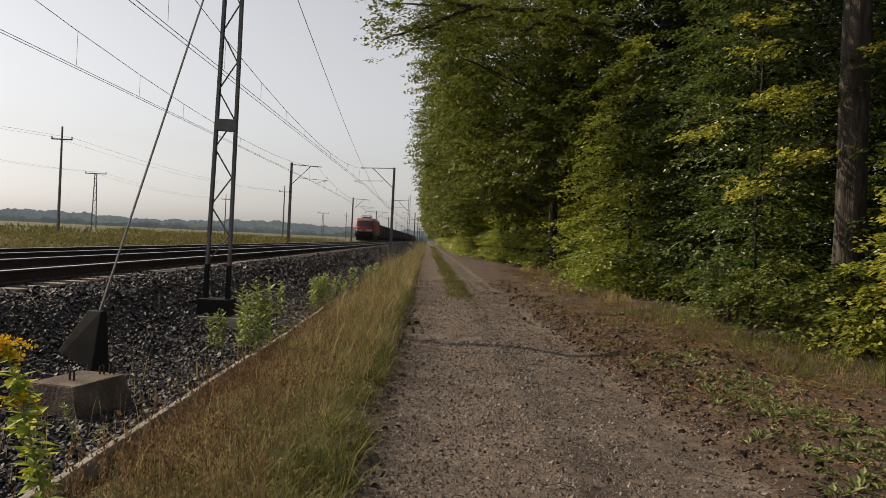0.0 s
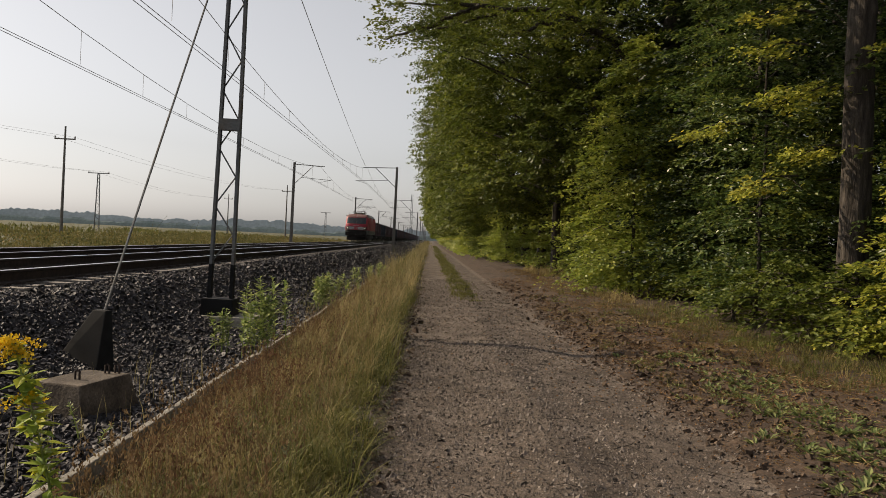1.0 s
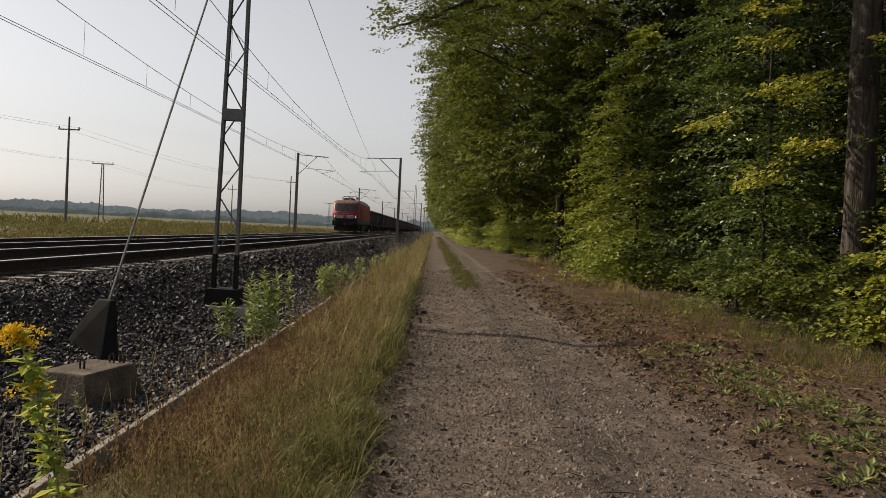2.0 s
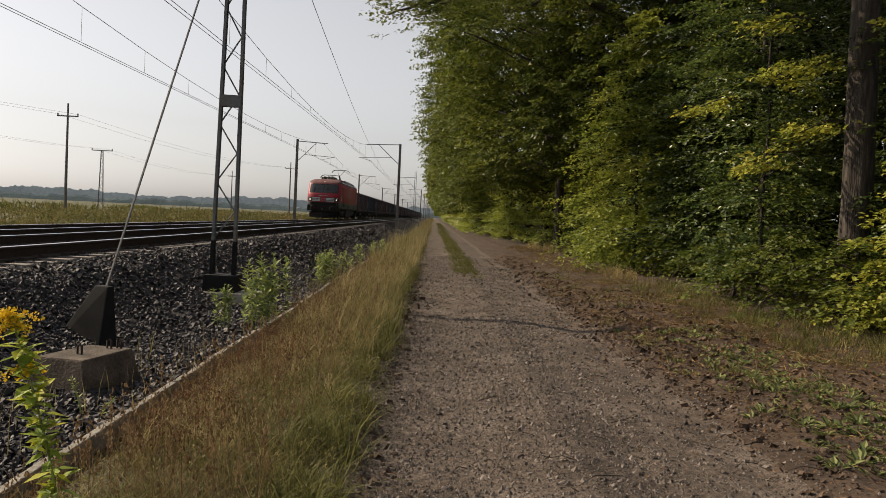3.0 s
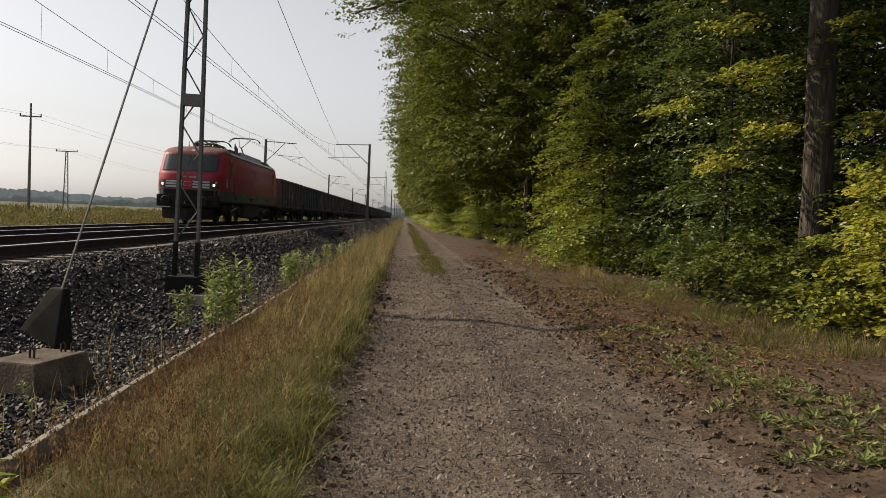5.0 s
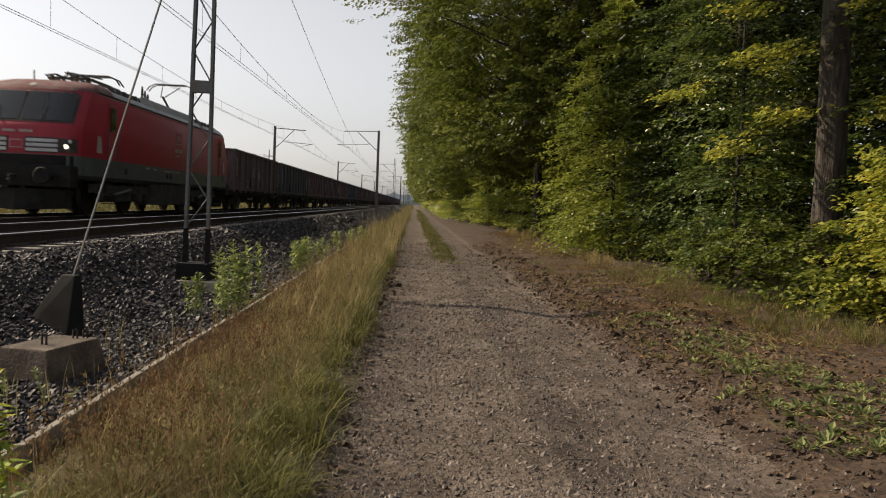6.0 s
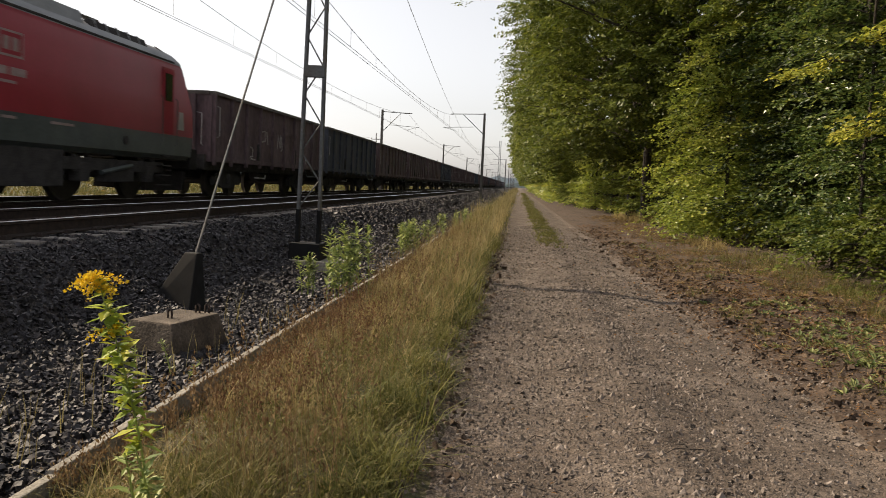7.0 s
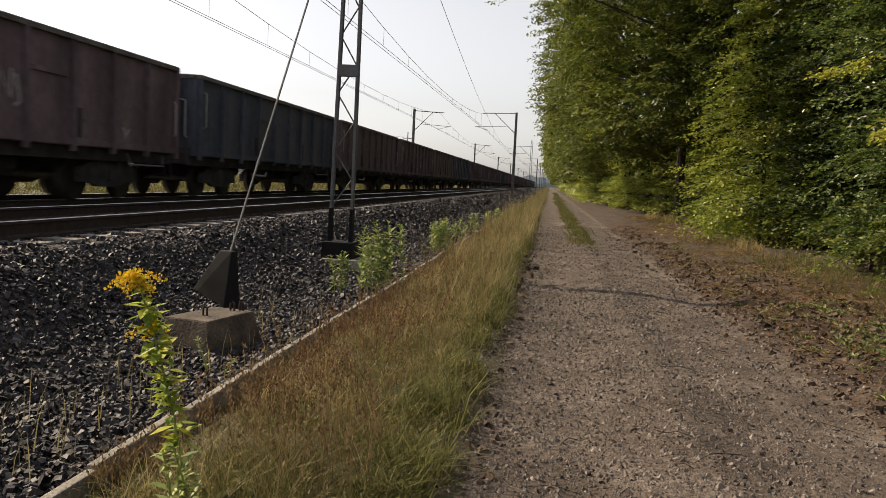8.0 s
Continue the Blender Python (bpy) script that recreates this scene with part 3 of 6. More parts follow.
# ---- locomotive ----
# local space: y = 0 is the front buffer plane, y grows towards the train's tail, z = 0 is the rail's top
LOCO_LEN = 18.98
NOSE = [(1.02, 1.36, 0.62), (1.12, 1.47, 0.56), (1.70, 1.50, 0.52), (2.30, 1.50, 0.58), (2.42, 1.50, 0.64), (3.32, 1.475, 1.22), (3.48, 1.45, 1.38), (3.62, 1.36, 1.66), (3.74, 1.18, 2.15), (3.80, 0.9, 2.7)]


def nose(z):
    zs = [p[0] for p in NOSE]
    return float(np.interp(z, zs, [p[1] for p in NOSE])), float(np.interp(z, zs, [p[2] for p in NOSE]))


def front_y(x, z):
    """Where the cab's front surface stands at a height and a distance from the middle."""
    w, f = nose(z)
    return f + 0.16 * (x / w) ** 2 + 0.34 * abs(x / w) ** 7


def hull(levels, cap=False):
    """The body's skin between heights, round both noses."""
    s = Shape()
    n = 16
    rings = []
    for z in levels:
        w, _ = nose(z)
        front = [(w * u, front_y(w * u, z), z) for u in [-math.cos(math.pi * i / n) for i in range(n + 1)]]
        rings.append(front + [(x, LOCO_LEN - y, z) for x, y, _ in reversed(front)])
    k = len(rings[0])
    faces = [(j * k + i, j * k + (i + 1) % k, (j + 1) * k + (i + 1) % k, (j + 1) * k + i) for j in range(len(levels) - 1) for i in range(k)]
    if cap:
        faces.append(tuple(range((len(levels) - 1) * k, len(levels) * k)))
    return s.add([p for r in rings for p in r], faces)


def cab_cap(back=False):
    """The smooth roof fairing over a cab, just proud of the roof."""
    s, n, rings = Shape(), 16, []
    for z in (3.41, 3.48, 3.55, 3.62, 3.68, 3.74, 3.80, 3.812):
        w, _ = nose(min(z, 3.80))
        w = w + 0.008 if z < 3.805 else 0.05
        ring = [(w * u, front_y(w * u * 0.99, min(z, 3.80)) - 0.006, z) for u in [-math.cos(math.pi * i / n) for i in range(n + 1)]]
        ring = [(-w, 3.35, z)] + ring + [(w, 3.35, z)]
        rings.append([(x, LOCO_LEN - y if back else y, z) for x, y, z in ring])
    k = len(rings[0])
    return s.add([p for r in rings for p in r], [(j * k + i, j * k + i + 1, (j + 1) * k + i + 1, (j + 1) * k + i) for j in range(len(rings) - 1) for i in range(k - 1)])


def front_patch(x0, x1, z0, z1, lift, back=False, n=6, m=4, slant=0.0):
    """A thin pane or panel lying on the cab's front."""
    s = Shape()
    outer, inner = [], []
    for j in range(m + 1):
        z = z0 + (z1 - z0) * j / m
        for i in range(n + 1):
            x = x0 + (x1 - x0) * i / n + slant * j / m
            y = front_y(x, z)
            a, b = y - lift, y + 0.02
            outer.append((x, LOCO_LEN - a if back else a, z))
            inner.append((x, LOCO_LEN - b if back else b, z))
    w = n + 1
    k = len(outer)
    faces = [(j * w + i, j * w + i + 1, (j + 1) * w + i + 1, (j + 1) * w + i) for j in range(m) for i in range(n)]
    rim = [i for i in range(w)] + [j * w + n for j in range(1, m + 1)] + [m * w + i for i in range(n - 1, -1, -1)] + [j * w for j in range(m - 1, 0, -1)]
    faces += [(rim[i], rim[(i + 1) % len(rim)], k + rim[(i + 1) % len(rim)], k + rim[i]) for i in range(len(rim))]
    return s.add(outer + inner, faces)


def wheelset(r, parent, y, gauge=0.75):
    axle = part("wheelset", Shape().tube([(-0.95, 0, 0), (0.95, 0, 0)], 0.09, 10), M_WHEEL, parent, at=pose(0, y, r))
    for s in (-1, 1):
        w = Shape()
        w.tube([(s * (gauge - 0.035), 0, 0), (s * (gauge - 0.005), 0, 0)], r + 0.028, 18)
        w.tube([(s * (gauge - 0.005), 0, 0), (s * (gauge + 0.10), 0, 0)], r, 18)
        w.tube([(s * (gauge + 0.10), 0, 0), (s * (gauge + 0.115), 0, 0)], r * 0.86, 18)
        w.tube([(s * (gauge + 0.10), 0, 0), (s * (gauge + 0.16), 0, 0)], r * 0.3, 10)
        part("wheel", w, M_WHEEL, axle)
    return axle


def buffer_pair(parent, y, way, mat=M_DARK):
    for s in (-1, 1):
        b = Shape().tube([(s * 0.875, y + way * 0.55, 1.05), (s * 0.875, y + way * 0.06, 1.05)], 0.11, 12)
        b.tube([(s * 0.875, y + way * 0.06, 1.05), (s * 0.875, y + way * 0.01, 1.05)], 0.23, 16, 0.2)
        part("buffer", b, mat, parent)


M_BROW = material("dusty_brow_paint", [(0.12, 0.028, 0.030), (0.125, 0.065, 0.062), (0.15, 0.115, 0.11)], 3, 0.7, fine=0.2, spec=0.2)


def locomotive():
    loco = tagged(new("locomotive"), "red electric locomotive with grey skirt and raised pantograph", "locomotive")
    skirt = part("skirt", hull([1.02, 1.06, 1.12, 1.4, 1.62]), M_SKIRT, loco, "grey-green painted lower skirt", smooth=True)
    part("floor", Shape().box(-1.35, 1.35, 0.9, LOCO_LEN - 0.9, 1.0, 1.03), M_DARK, loco)
    shell = part("body_shell", hull([1.62, 1.7, 2.0, 2.3, 2.42, 2.7, 3.0, 3.32, 3.40]), M_RED, loco, "traffic-red body shell", smooth=True)
    part("roof", hull([3.40, 3.48, 3.55, 3.62, 3.68, 3.74, 3.80], True), M_ROOF, loco, "grey roof", smooth=True)
    part("front_fascia", front_patch(-1.35, 1.35, 1.06, 1.60, 0.010, False, 12, 3), M_GRIME, skirt, "black grimy lower front")
    for back in (False, True):
        cab = part("cab_brow", front_patch(-1.28, 1.28, 3.39, 3.74, 0.012, back, 12, 4), M_BROW, shell, "dusty faded red brow over the windscreen")
        part("cab_roof_fairing", cab_cap(back), M_ROOF if back else M_BROW, loco, "pale grey roof fairing over the cab" if back else "dusty grey-red roof fairing over the cab", smooth=True)
        part("brow_lamp", front_patch(-0.07, 0.07, 3.48, 3.57, 0.03, back, 4, 2), M_SILVER, cab)
        screen = part("windscreen_surround", front_patch(-1.3, 1.3, 2.46, 3.36, 0.010, back, 14, 4), M_DARK, shell, "black windscreen surround")
        for sx in (-1, 1):
            part("windscreen_pane", front_patch(0.035 if sx > 0 else -1.24, 1.24 if sx > 0 else -0.035, 2.52, 3.31, 0.018, back, 8, 4), M_GLASS, screen, "dark reflecting windscreen pane")
            part("wiper", Shape().tube([(sx * 0.55, (front_y(0.5, 2.5) - 0.05) if not back else LOCO_LEN - front_y(0.5, 2.5) + 0.05, 2.5),
                                        (sx * 0.62, (front_y(0.6, 2.9) - 0.04) if not back else LOCO_LEN - front_y(0.6, 2.9) + 0.04, 2.9)], 0.012, 5), M_DARK, screen)
            lamp = part("headlamp_housing", front_patch(sx * 1.04 if sx > 0 else -1.42, 1.42 if sx > 0 else -1.04, 1.68, 2.04, 0.014, back, 6, 3), M_DARK, shell, "black headlamp housing")
            hy = front_y(sx * 1.2, 1.84)
            hy, hd = (hy, -1) if not back else (LOCO_LEN - hy, 1)
            part("headlamp", Shape().tube([(sx * 1.2, hy - hd * 0.05, 1.84), (sx * 1.2, hy + hd * 0.035, 1.84)], 0.062, 14), M_LAMP if not back else M_SILVER, lamp, "lit warm white headlamp" if not back else "unlit headlamp")
            part("lower_lamp", Shape().tube([(sx * 1.3, hy - hd * 0.02, 1.98), (sx * 1.3, hy, 1.98)], 0.05, 12), M_SILVER, lamp)
            part("grille_backing", front_patch(0.22 if sx > 0 else -1.04, 1.04 if sx > 0 else -0.22, 1.66, 2.06, 0.013, back, 8, 2), M_DARK, shell, "black grille backing")
            for i in range(3):
                z = 1.69 + 0.125 * i
                part("grille_stripe", front_patch(0.25 if sx > 0 else -1.02, 1.02 if sx > 0 else -0.25, z, z + 0.082, 0.022, back, 6, 1, 0.0), M_SILVER, shell, "silver grille stripe")
            part("number_bar", front_patch(sx * 0.22 - 0.17, sx * 0.22 + 0.17, 2.17, 2.24, 0.012, back, 4, 1), M_WHITE, shell)
        part("emblem", front_patch(-0.17, 0.17, 1.76, 1.98, 0.018, back, 4, 2), M_WHITE, shell, "white framed emblem")
        part("emblem_field", front_patch(-0.145, 0.145, 1.785, 1.955, 0.024, back, 4, 2), M_RED, shell)
        y0, d = (0.5, 1) if not back else (LOCO_LEN - 0.5, -1)
        part("buffer_beam", Shape().box(-1.42, 1.42, min(y0, y0 + d * 0.5), max(y0, y0 + d * 0.5), 0.78, 1.34), M_GRIME, loco, "black grimy buffer beam", bevel=0.03)
        plough = Shape()
        for sx in (-1, 1):
            plough.add([(0, y0 - d * 0.05, 0.15), (sx * 1.25, y0 + d * 0.45, 0.22), (sx * 1.25, y0 + d * 0.35, 0.72), (0, y0 + d * 0.05, 0.72), (0, y0 + d * 0.1, 0.15), (sx * 1.25, y0 + d * 0.6, 0.22), (sx * 1.25, y0 + d * 0.5, 0.72), (0, y0 + d * 0.2, 0.72)],
                       [(0, 1, 2, 3), (7, 6, 5, 4), (0, 4, 5, 1), (1, 5, 6, 2), (2, 6, 7, 3), (3, 7, 4, 0)])
        part("snow_plough", plough, M_GRIME, loco, bevel=0.01)
        part("coupling_hook", Shape().tube([(0, y0 + d * 0.1, 1.05), (0, y0 - d * 0.3, 1.04), (0.0, y0 - d * 0.36, 0.94), (0.0, y0 - d * 0.22, 0.88)], 0.045, 8), M_DARK, loco)
        buffer_pair(loco, 0 if not back else LOCO_LEN, d, M_GRIME)
        for sx in (-1, 1):
            yd = 3.2 if not back else LOCO_LEN - 2.6
            door = part("cab_door", Shape().box(sx * 1.498 - 0.006, sx * 1.498 + 0.006, yd - 0.32, yd + 0.32, 1.64, 3.26), M_RED, loco, "red cab door", bevel=0.003)
            part("door_window", Shape().box(sx * 1.512 - 0.008, sx * 1.512 + 0.008, yd - 0.2, yd + 0.2, 2.45, 3.12), M_GLASS, door)
            for e in (-0.43, 0.43):
                part("grab_rail", Shape().tube([(sx * 1.50, yd + e, 1.35), (sx * 1.56, yd + e, 1.4), (sx * 1.56, yd + e, 2.5), (sx * 1.50, yd + e, 2.55)], 0.011, 6), M_SKIRT, door)
            for i in range(4):
                part("step", Shape().box(sx * 1.30, sx * 1.50, yd - 0.25, yd + 0.25, 0.35 + 0.24 * i, 0.38 + 0.24 * i), M_DARK, door)
            yw = 2.2 if not back else LOCO_LEN - 1.8
            part("sticker", Shape().box(sx * 1.503 - 0.004, sx * 1.503 + 0.004, yw - 0.19, yw + 0.19, 1.78, 2.24, (0.0, 0.07)), M_SILVER, loco, "pale inspection sticker panel")
    for sx in (-1, 1):
        x = sx * 1.503
        plate = part("emblem_frame", Shape().box(x - 0.003, x + 0.003, 9.6, 10.3, 2.55, 3.0), M_WHITE, shell, "white framed emblem on the flank")
        part("emblem_field", Shape().box(x + sx * 0.003 - 0.002, x + sx * 0.003 + 0.002, 9.64, 10.26, 2.59, 2.96), M_RED, plate)
        for a, b in ((9.72, 9.9), (9.98, 10.16)):
            part("emblem_bar", Shape().box(x + sx * 0.006 - 0.002, x + sx * 0.006 + 0.002, a, b, 2.66, 2.89), M_WHITE, plate)
        for i, (a, b) in enumerate(((9.45, 9.85), (9.95, 10.4))):
            part("number_bar", Shape().box(x - 0.003, x + 0.003, a, b, 2.24, 2.38), M_WHITE, shell)
        for i, (a, b, c) in enumerate(((9.5, 10.1, 2.1), (8.2, 8.9, 1.48), (9.0, 9.5, 1.48), (7.0, 7.4, 1.5), (9.7, 10.1, 1.5), (6.2, 6.6, 1.5), (11.2, 12.0, 1.5))):
            part("data_bar", Shape().box(x - 0.003, x + 0.003, a, b, c, c + 0.05), M_WHITE, shell)
        for yb, r in ((8.6, 0.10), (9.05, 0.10), (14.2, 0.1), (4.4, 0.1)):
            part("filler_cap", Shape().tube([(sx * 1.47, yb, 1.36), (sx * 1.508, yb, 1.36)], r, 14), M_DARK, skirt)
        part("roof_gutter", Shape().box(sx * 1.44 - 0.03, sx * 1.44 + 0.03, 2.2, LOCO_LEN - 2.2, 3.42, 3.47), M_DARK, loco, bevel=0.005)
        for a, b in ((3.5, 6.1), (6.3, 12.6), (12.8, 15.5)):
            louvre = part("roof_louvre", Shape().box(sx * 1.25 - 0.16, sx * 1.25 + 0.16, a, b, 3.48, 3.86 if a == 6.3 else 3.78, (0.12, 0.05)), M_ROOF if a == 6.3 else M_DARK, loco, "pale grey roof cover" if a == 6.3 else "dark louvred roof panel", bevel=0.01)
            for q in np.arange(a + 0.3, b - 0.2, 0.5 if a != 6.3 else 3.0):
                part("louvre_rib", Shape().box(sx * 1.25 - 0.15, sx * 1.25 + 0.15, q - 0.02, q + 0.02, 3.49, 3.81, (0.11, 0)), M_DARK if a == 6.3 else M_ROOF, louvre)
        part("underfloor_box", Shape().box(min(sx * 0.8, sx * 1.42), max(sx * 0.8, sx * 1.42), 7.2, 11.8, 0.32, 1.04), M_DARK, loco, "dark transformer and battery boxes", bevel=0.03)
    wheels = []
    for yb in (4.72, LOCO_LEN - 4.72):
        bogie = part("bogie", Shape().box(-1.2, 1.2, yb - 0.5, yb + 0.5, 0.5, 0.9), M_DARK, loco, "dark bogie with axleboxes and springs", bevel=0.02)
        for sx in (-1, 1):
            fr = Shape().box(sx * 1.22 - 0.10, sx * 1.22 + 0.10, yb - 2.3, yb + 2.3, 0.66, 0.92)
            fr.box(sx * 1.22 - 0.10, sx * 1.22 + 0.10, yb - 0.7, yb + 0.7, 0.42, 0.70)
            part("side_frame", fr, M_DARK, bogie, bevel=0.02)
            part("damper", Shape().tube([(sx * 1.36, yb - 0.9, 0.62), (sx * 1.36, yb + 0.5, 0.80)], 0.05, 8), M_SKIRT, bogie)
            for a in (-1.5, 1.5):
                part("axlebox", Shape().box(sx * 1.2 - 0.14, sx * 1.2 + 0.14, yb + a - 0.2, yb + a + 0.2, 0.42, 0.82), M_DARK, bogie, bevel=0.04)
                for e in (-0.3, 0.3):
                    part("spring", Shape().tube([(sx * 1.22, yb + a + e, 0.62), (sx * 1.22, yb + a + e, 0.98)], 0.09, 10), M_DARK, bogie)
        for a in (-1.5, 1.5):
            wheels.append(wheelset(0.625, bogie, yb + a))
    # roof gear
    for yb, l in ((5.6, 2.0), (8.6, 2.6), (12.4, 1.6)):
        part("roof_hatch", Shape().box(-0.95, 0.95, yb - l / 2, yb + l / 2, 3.78, 3.90, (0.08, 0.08)), M_ROOF, loco, bevel=0.02)
    for sx in (-0.35, 0.35):
        part("roof_conductor", Shape().tube([(sx, 3.0, 3.98), (sx, 3.6, 4.10), (sx, 6.8, 4.10), (sx, 7.2, 3.95), (sx * 0.5, 9.4, 3.98)], 0.03, 6), M_COPPER, loco)
    for yb in (3.4, 4.2, 5.2, 6.2, 7.0, 7.5, 8.1):
        for sx in (-0.35, 0.35):
            part("roof_insulator", Shape().tube([(sx, yb, 3.78), (sx, yb, 3.92)], 0.075, 8).tube([(sx, yb, 3.92), (sx, yb, 4.06)], 0.055, 8), M_PORCELAIN, loco)
    for yb, h in ((8.9, 0.62), (9.2, 0.5), (9.5, 0.42)):
        part("circuit_breaker", Shape().tube([(0.45, yb, 3.78), (0.45, yb, 3.9 + h * 0.5)], 0.04, 8, 0.035).tube([(0.45, yb, 3.9 + h * 0.5), (0.45, yb, 3.9 + h)], 0.055, 8, 0.03), M_COPPER, loco)
    part("signal_horn", Shape().tube([(0.8, 3.0, 3.75), (0.8, 3.0, 3.95), (0.8, 2.7, 3.97)], 0.04, 6), M_COPPER, loco)
    part("aerial", Shape().tube([(-0.5, 2.6, 3.75), (-0.5, 2.6, 4.05)], 0.02, 6), M_COPPER, loco)

    def pantograph(yb, up):
        pan = part("pantograph", Shape().box(-0.62, -0.54, yb - 0.9, yb + 0.9, 3.98, 4.05).box(0.54, 0.62, yb - 0.9, yb + 0.9, 3.98, 4.05).box(-0.6, 0.6, yb - 0.9, yb - 0.82, 3.98, 4.05).box(-0.6, 0.6, yb + 0.82, yb + 0.9, 3.98, 4.05), M_COPPER, loco,
                   "raised single-arm pantograph" if up else "folded single-arm pantograph")
        knee, head = ((0, yb - 0.9, 4.62), (0, yb + 0.25, 5.18)) if up else ((0, yb - 0.95, 4.16), (0, yb + 0.75, 4.24))
        part("lower_arm", Shape().tube([(0, yb + 0.45, 4.05), knee], 0.045, 8), M_COPPER, pan)
        for sx in (-0.28, 0.28):
            part("upper_arm", Shape().tube([(sx * 0.3, knee[1], knee[2]), (sx * 1.3, head[1], head[2])], 0.022, 6), M_COPPER, pan)
        for e in (-0.16, 0.16):
            y, z = head[1] + e, head[2] + 0.08
            part("collector_bow", Shape().tube([(-0.98, y, z - 0.28), (-0.85, y, z - 0.10), (-0.62, y, z), (0.62, y, z), (0.85, y, z - 0.10), (0.98, y, z - 0.28)], 0.026, 6), M_COPPER, pan)
        for sx in (-0.55, 0.55):
            for e in (-0.8, 0.8):
                part("foot_insulator", Shape().tube([(sx, yb + e, 3.76), (sx, yb + e, 3.98)], 0.07, 8), M_PORCELAIN, pan)

    pantograph(13.7, True)
    pantograph(4.6, False)
    return loco, wheels


# ---- open coal wagons ----
PITCH = 14.04


def coal_wagon(paint, label, marks):
    """An open bogie wagon, 14.04 m over buffers; y = 0 is its leading buffer plane."""
    w = tagged(new("coal_wagon"), label, "freight wagon", "wagons of the freight train")
    y0, y1, zf, zt, hw = 0.62, PITCH - 0.62, 1.04, 3.07, 1.40
    part("floor", Shape().box(-hw, hw, y0, y1, zf, zf + 0.1), M_DARK, w)
    part("coal_load", Shape().box(-hw + 0.05, hw - 0.05, y0 + 0.05, y1 - 0.05, zf + 0.1, 2.45, (0.5, 0.9)), M_DARK, w, "dark coal load below the rim")
    for s in (-1, 1):
        wall = part("side_wall", Shape().box(s * hw - 0.03, s * hw + 0.03, y0, y1, zf, zt - 0.1), paint, w)
        n = 10
        for i in range(n):
            yb = y0 + 0.06 + (y1 - y0 - 0.12) * i / (n - 1)
            part("rib", Shape().box(s * (hw + 0.03) - (0 if s > 0 else 0.085), s * (hw + 0.03) + (0.085 if s > 0 else 0), yb - 0.06, yb + 0.06, zf - 0.1, zt - 0.08, (0.0, 0.012)), paint, wall)
        for i in (4, 6):
            yb = y0 + 0.06 + (y1 - y0 - 0.12) * (i - 0.5) / (n - 1)
            part("flap_bar", Shape().box(s * (hw + 0.05) - 0.03, s * (hw + 0.05) + 0.03, yb - 0.5, yb + 0.5, 2.28, 2.36), paint, wall)
        part("top_rail", Shape().box(s * (hw + 0.02) - 0.09, s * (hw + 0.02) + 0.09, y0 - 0.02, y1 + 0.02, zt - 0.10, zt, (0.015, 0.015)), M_RIM, w, "dusty pale top rail")
        part("mid_rail", Shape().box(s * (hw + 0.04) - 0.05, s * (hw + 0.04) + 0.05, y0, y1, zf + 0.02, zf + 0.14), paint, w)
        part("sole_bar", Shape().box(s * 1.18 - 0.06, s * 1.18 + 0.06, y0 - 0.1, y1 + 0.1, 0.80, zf), M_DARK, w)
        part("grab_rail", Shape().tube([(s * 1.46, y0 + 0.2, 1.75), (s * 1.56, y0 + 0.2, 1.78), (s * 1.56, y0 + 0.2, 2.62), (s * 1.46, y0 + 0.2, 2.65)], 0.012, 6), M_SILVER, w, "pale worn grab rail")
        part("grab_rail", Shape().tube([(s * 1.15, y0 - 0.03, 1.5), (s * 1.15, y0 - 0.14, 1.55), (s * 1.15, y0 - 0.14, 2.4), (s * 1.15, y0 - 0.14, 2.42), (s * 1.0, y0 - 0.14, 2.45), (s * 1.0, y0 - 0.03, 2.45)], 0.012, 6), M_SILVER, w, "pale worn grab rail")
        part("step_rail", Shape().tube([(s * 1.40, y1 - 2.2, 0.98), (s * 1.47, y1 - 2.15, 0.74), (s * 1.47, y1 - 0.7, 0.74), (s * 1.40, y1 - 0.6, 0.98)], 0.022, 6), M_SKIRT, w)
        for yb in (y0 + 4.1, y0 + 8.7):
            part("door_latch", Shape().box(s * 1.47 - 0.03, s * 1.47 + 0.03, yb - 0.05, yb + 0.05, 1.2, 1.75), M_DARK, wall)
        part("grab_rail", Shape().tube([(s * 1.50, y1 - 0.25, 1.45), (s * 1.55, y1 - 0.25, 1.5), (s * 1.55, y1 - 0.25, 2.2), (s * 1.50, y1 - 0.25, 2.25)], 0.016, 6), M_SILVER, w)
        part("step", Shape().tube([(s * 1.40, y1 - 0.55, 0.9), (s * 1.45, y1 - 0.55, 0.45), (s * 1.45, y1 - 0.2, 0.45), (s * 1.40, y1 - 0.2, 0.9)], 0.018, 6), M_RUST, w)
        for a, b, c, d in marks:
            part("data_panel", Shape().box(s * (hw + 0.034) - 0.003, s * (hw + 0.034) + 0.003, a, b, c, d), M_RIM, wall, "worn pale marking")
    for y, d in ((y0, -1), (y1, 1)):
        end = part("end_wall", Shape().box(-hw, hw, y - 0.03, y + 0.03, zf, zt - 0.1), paint, w)
        part("end_top_rail", Shape().box(-hw + 0.07, hw - 0.07, y - 0.08, y + 0.08, zt - 0.1, zt + 0.002), M_RIM, w)
        for xb in (-0.9, -0.3, 0.3, 0.9):
            part("rib", Shape().box(xb - 0.05, xb + 0.05, min(y + d * 0.03, y + d * 0.12), max(y + d * 0.03, y + d * 0.12), zf, zt - 0.1), paint, end)
        part("headstock", Shape().box(-1.25, 1.25, min(y, y + d * 0.14), max(y, y + d * 0.14), 0.84, 1.24), M_DARK, w)
        buffer_pair(w, y + d * 0.62, -d)
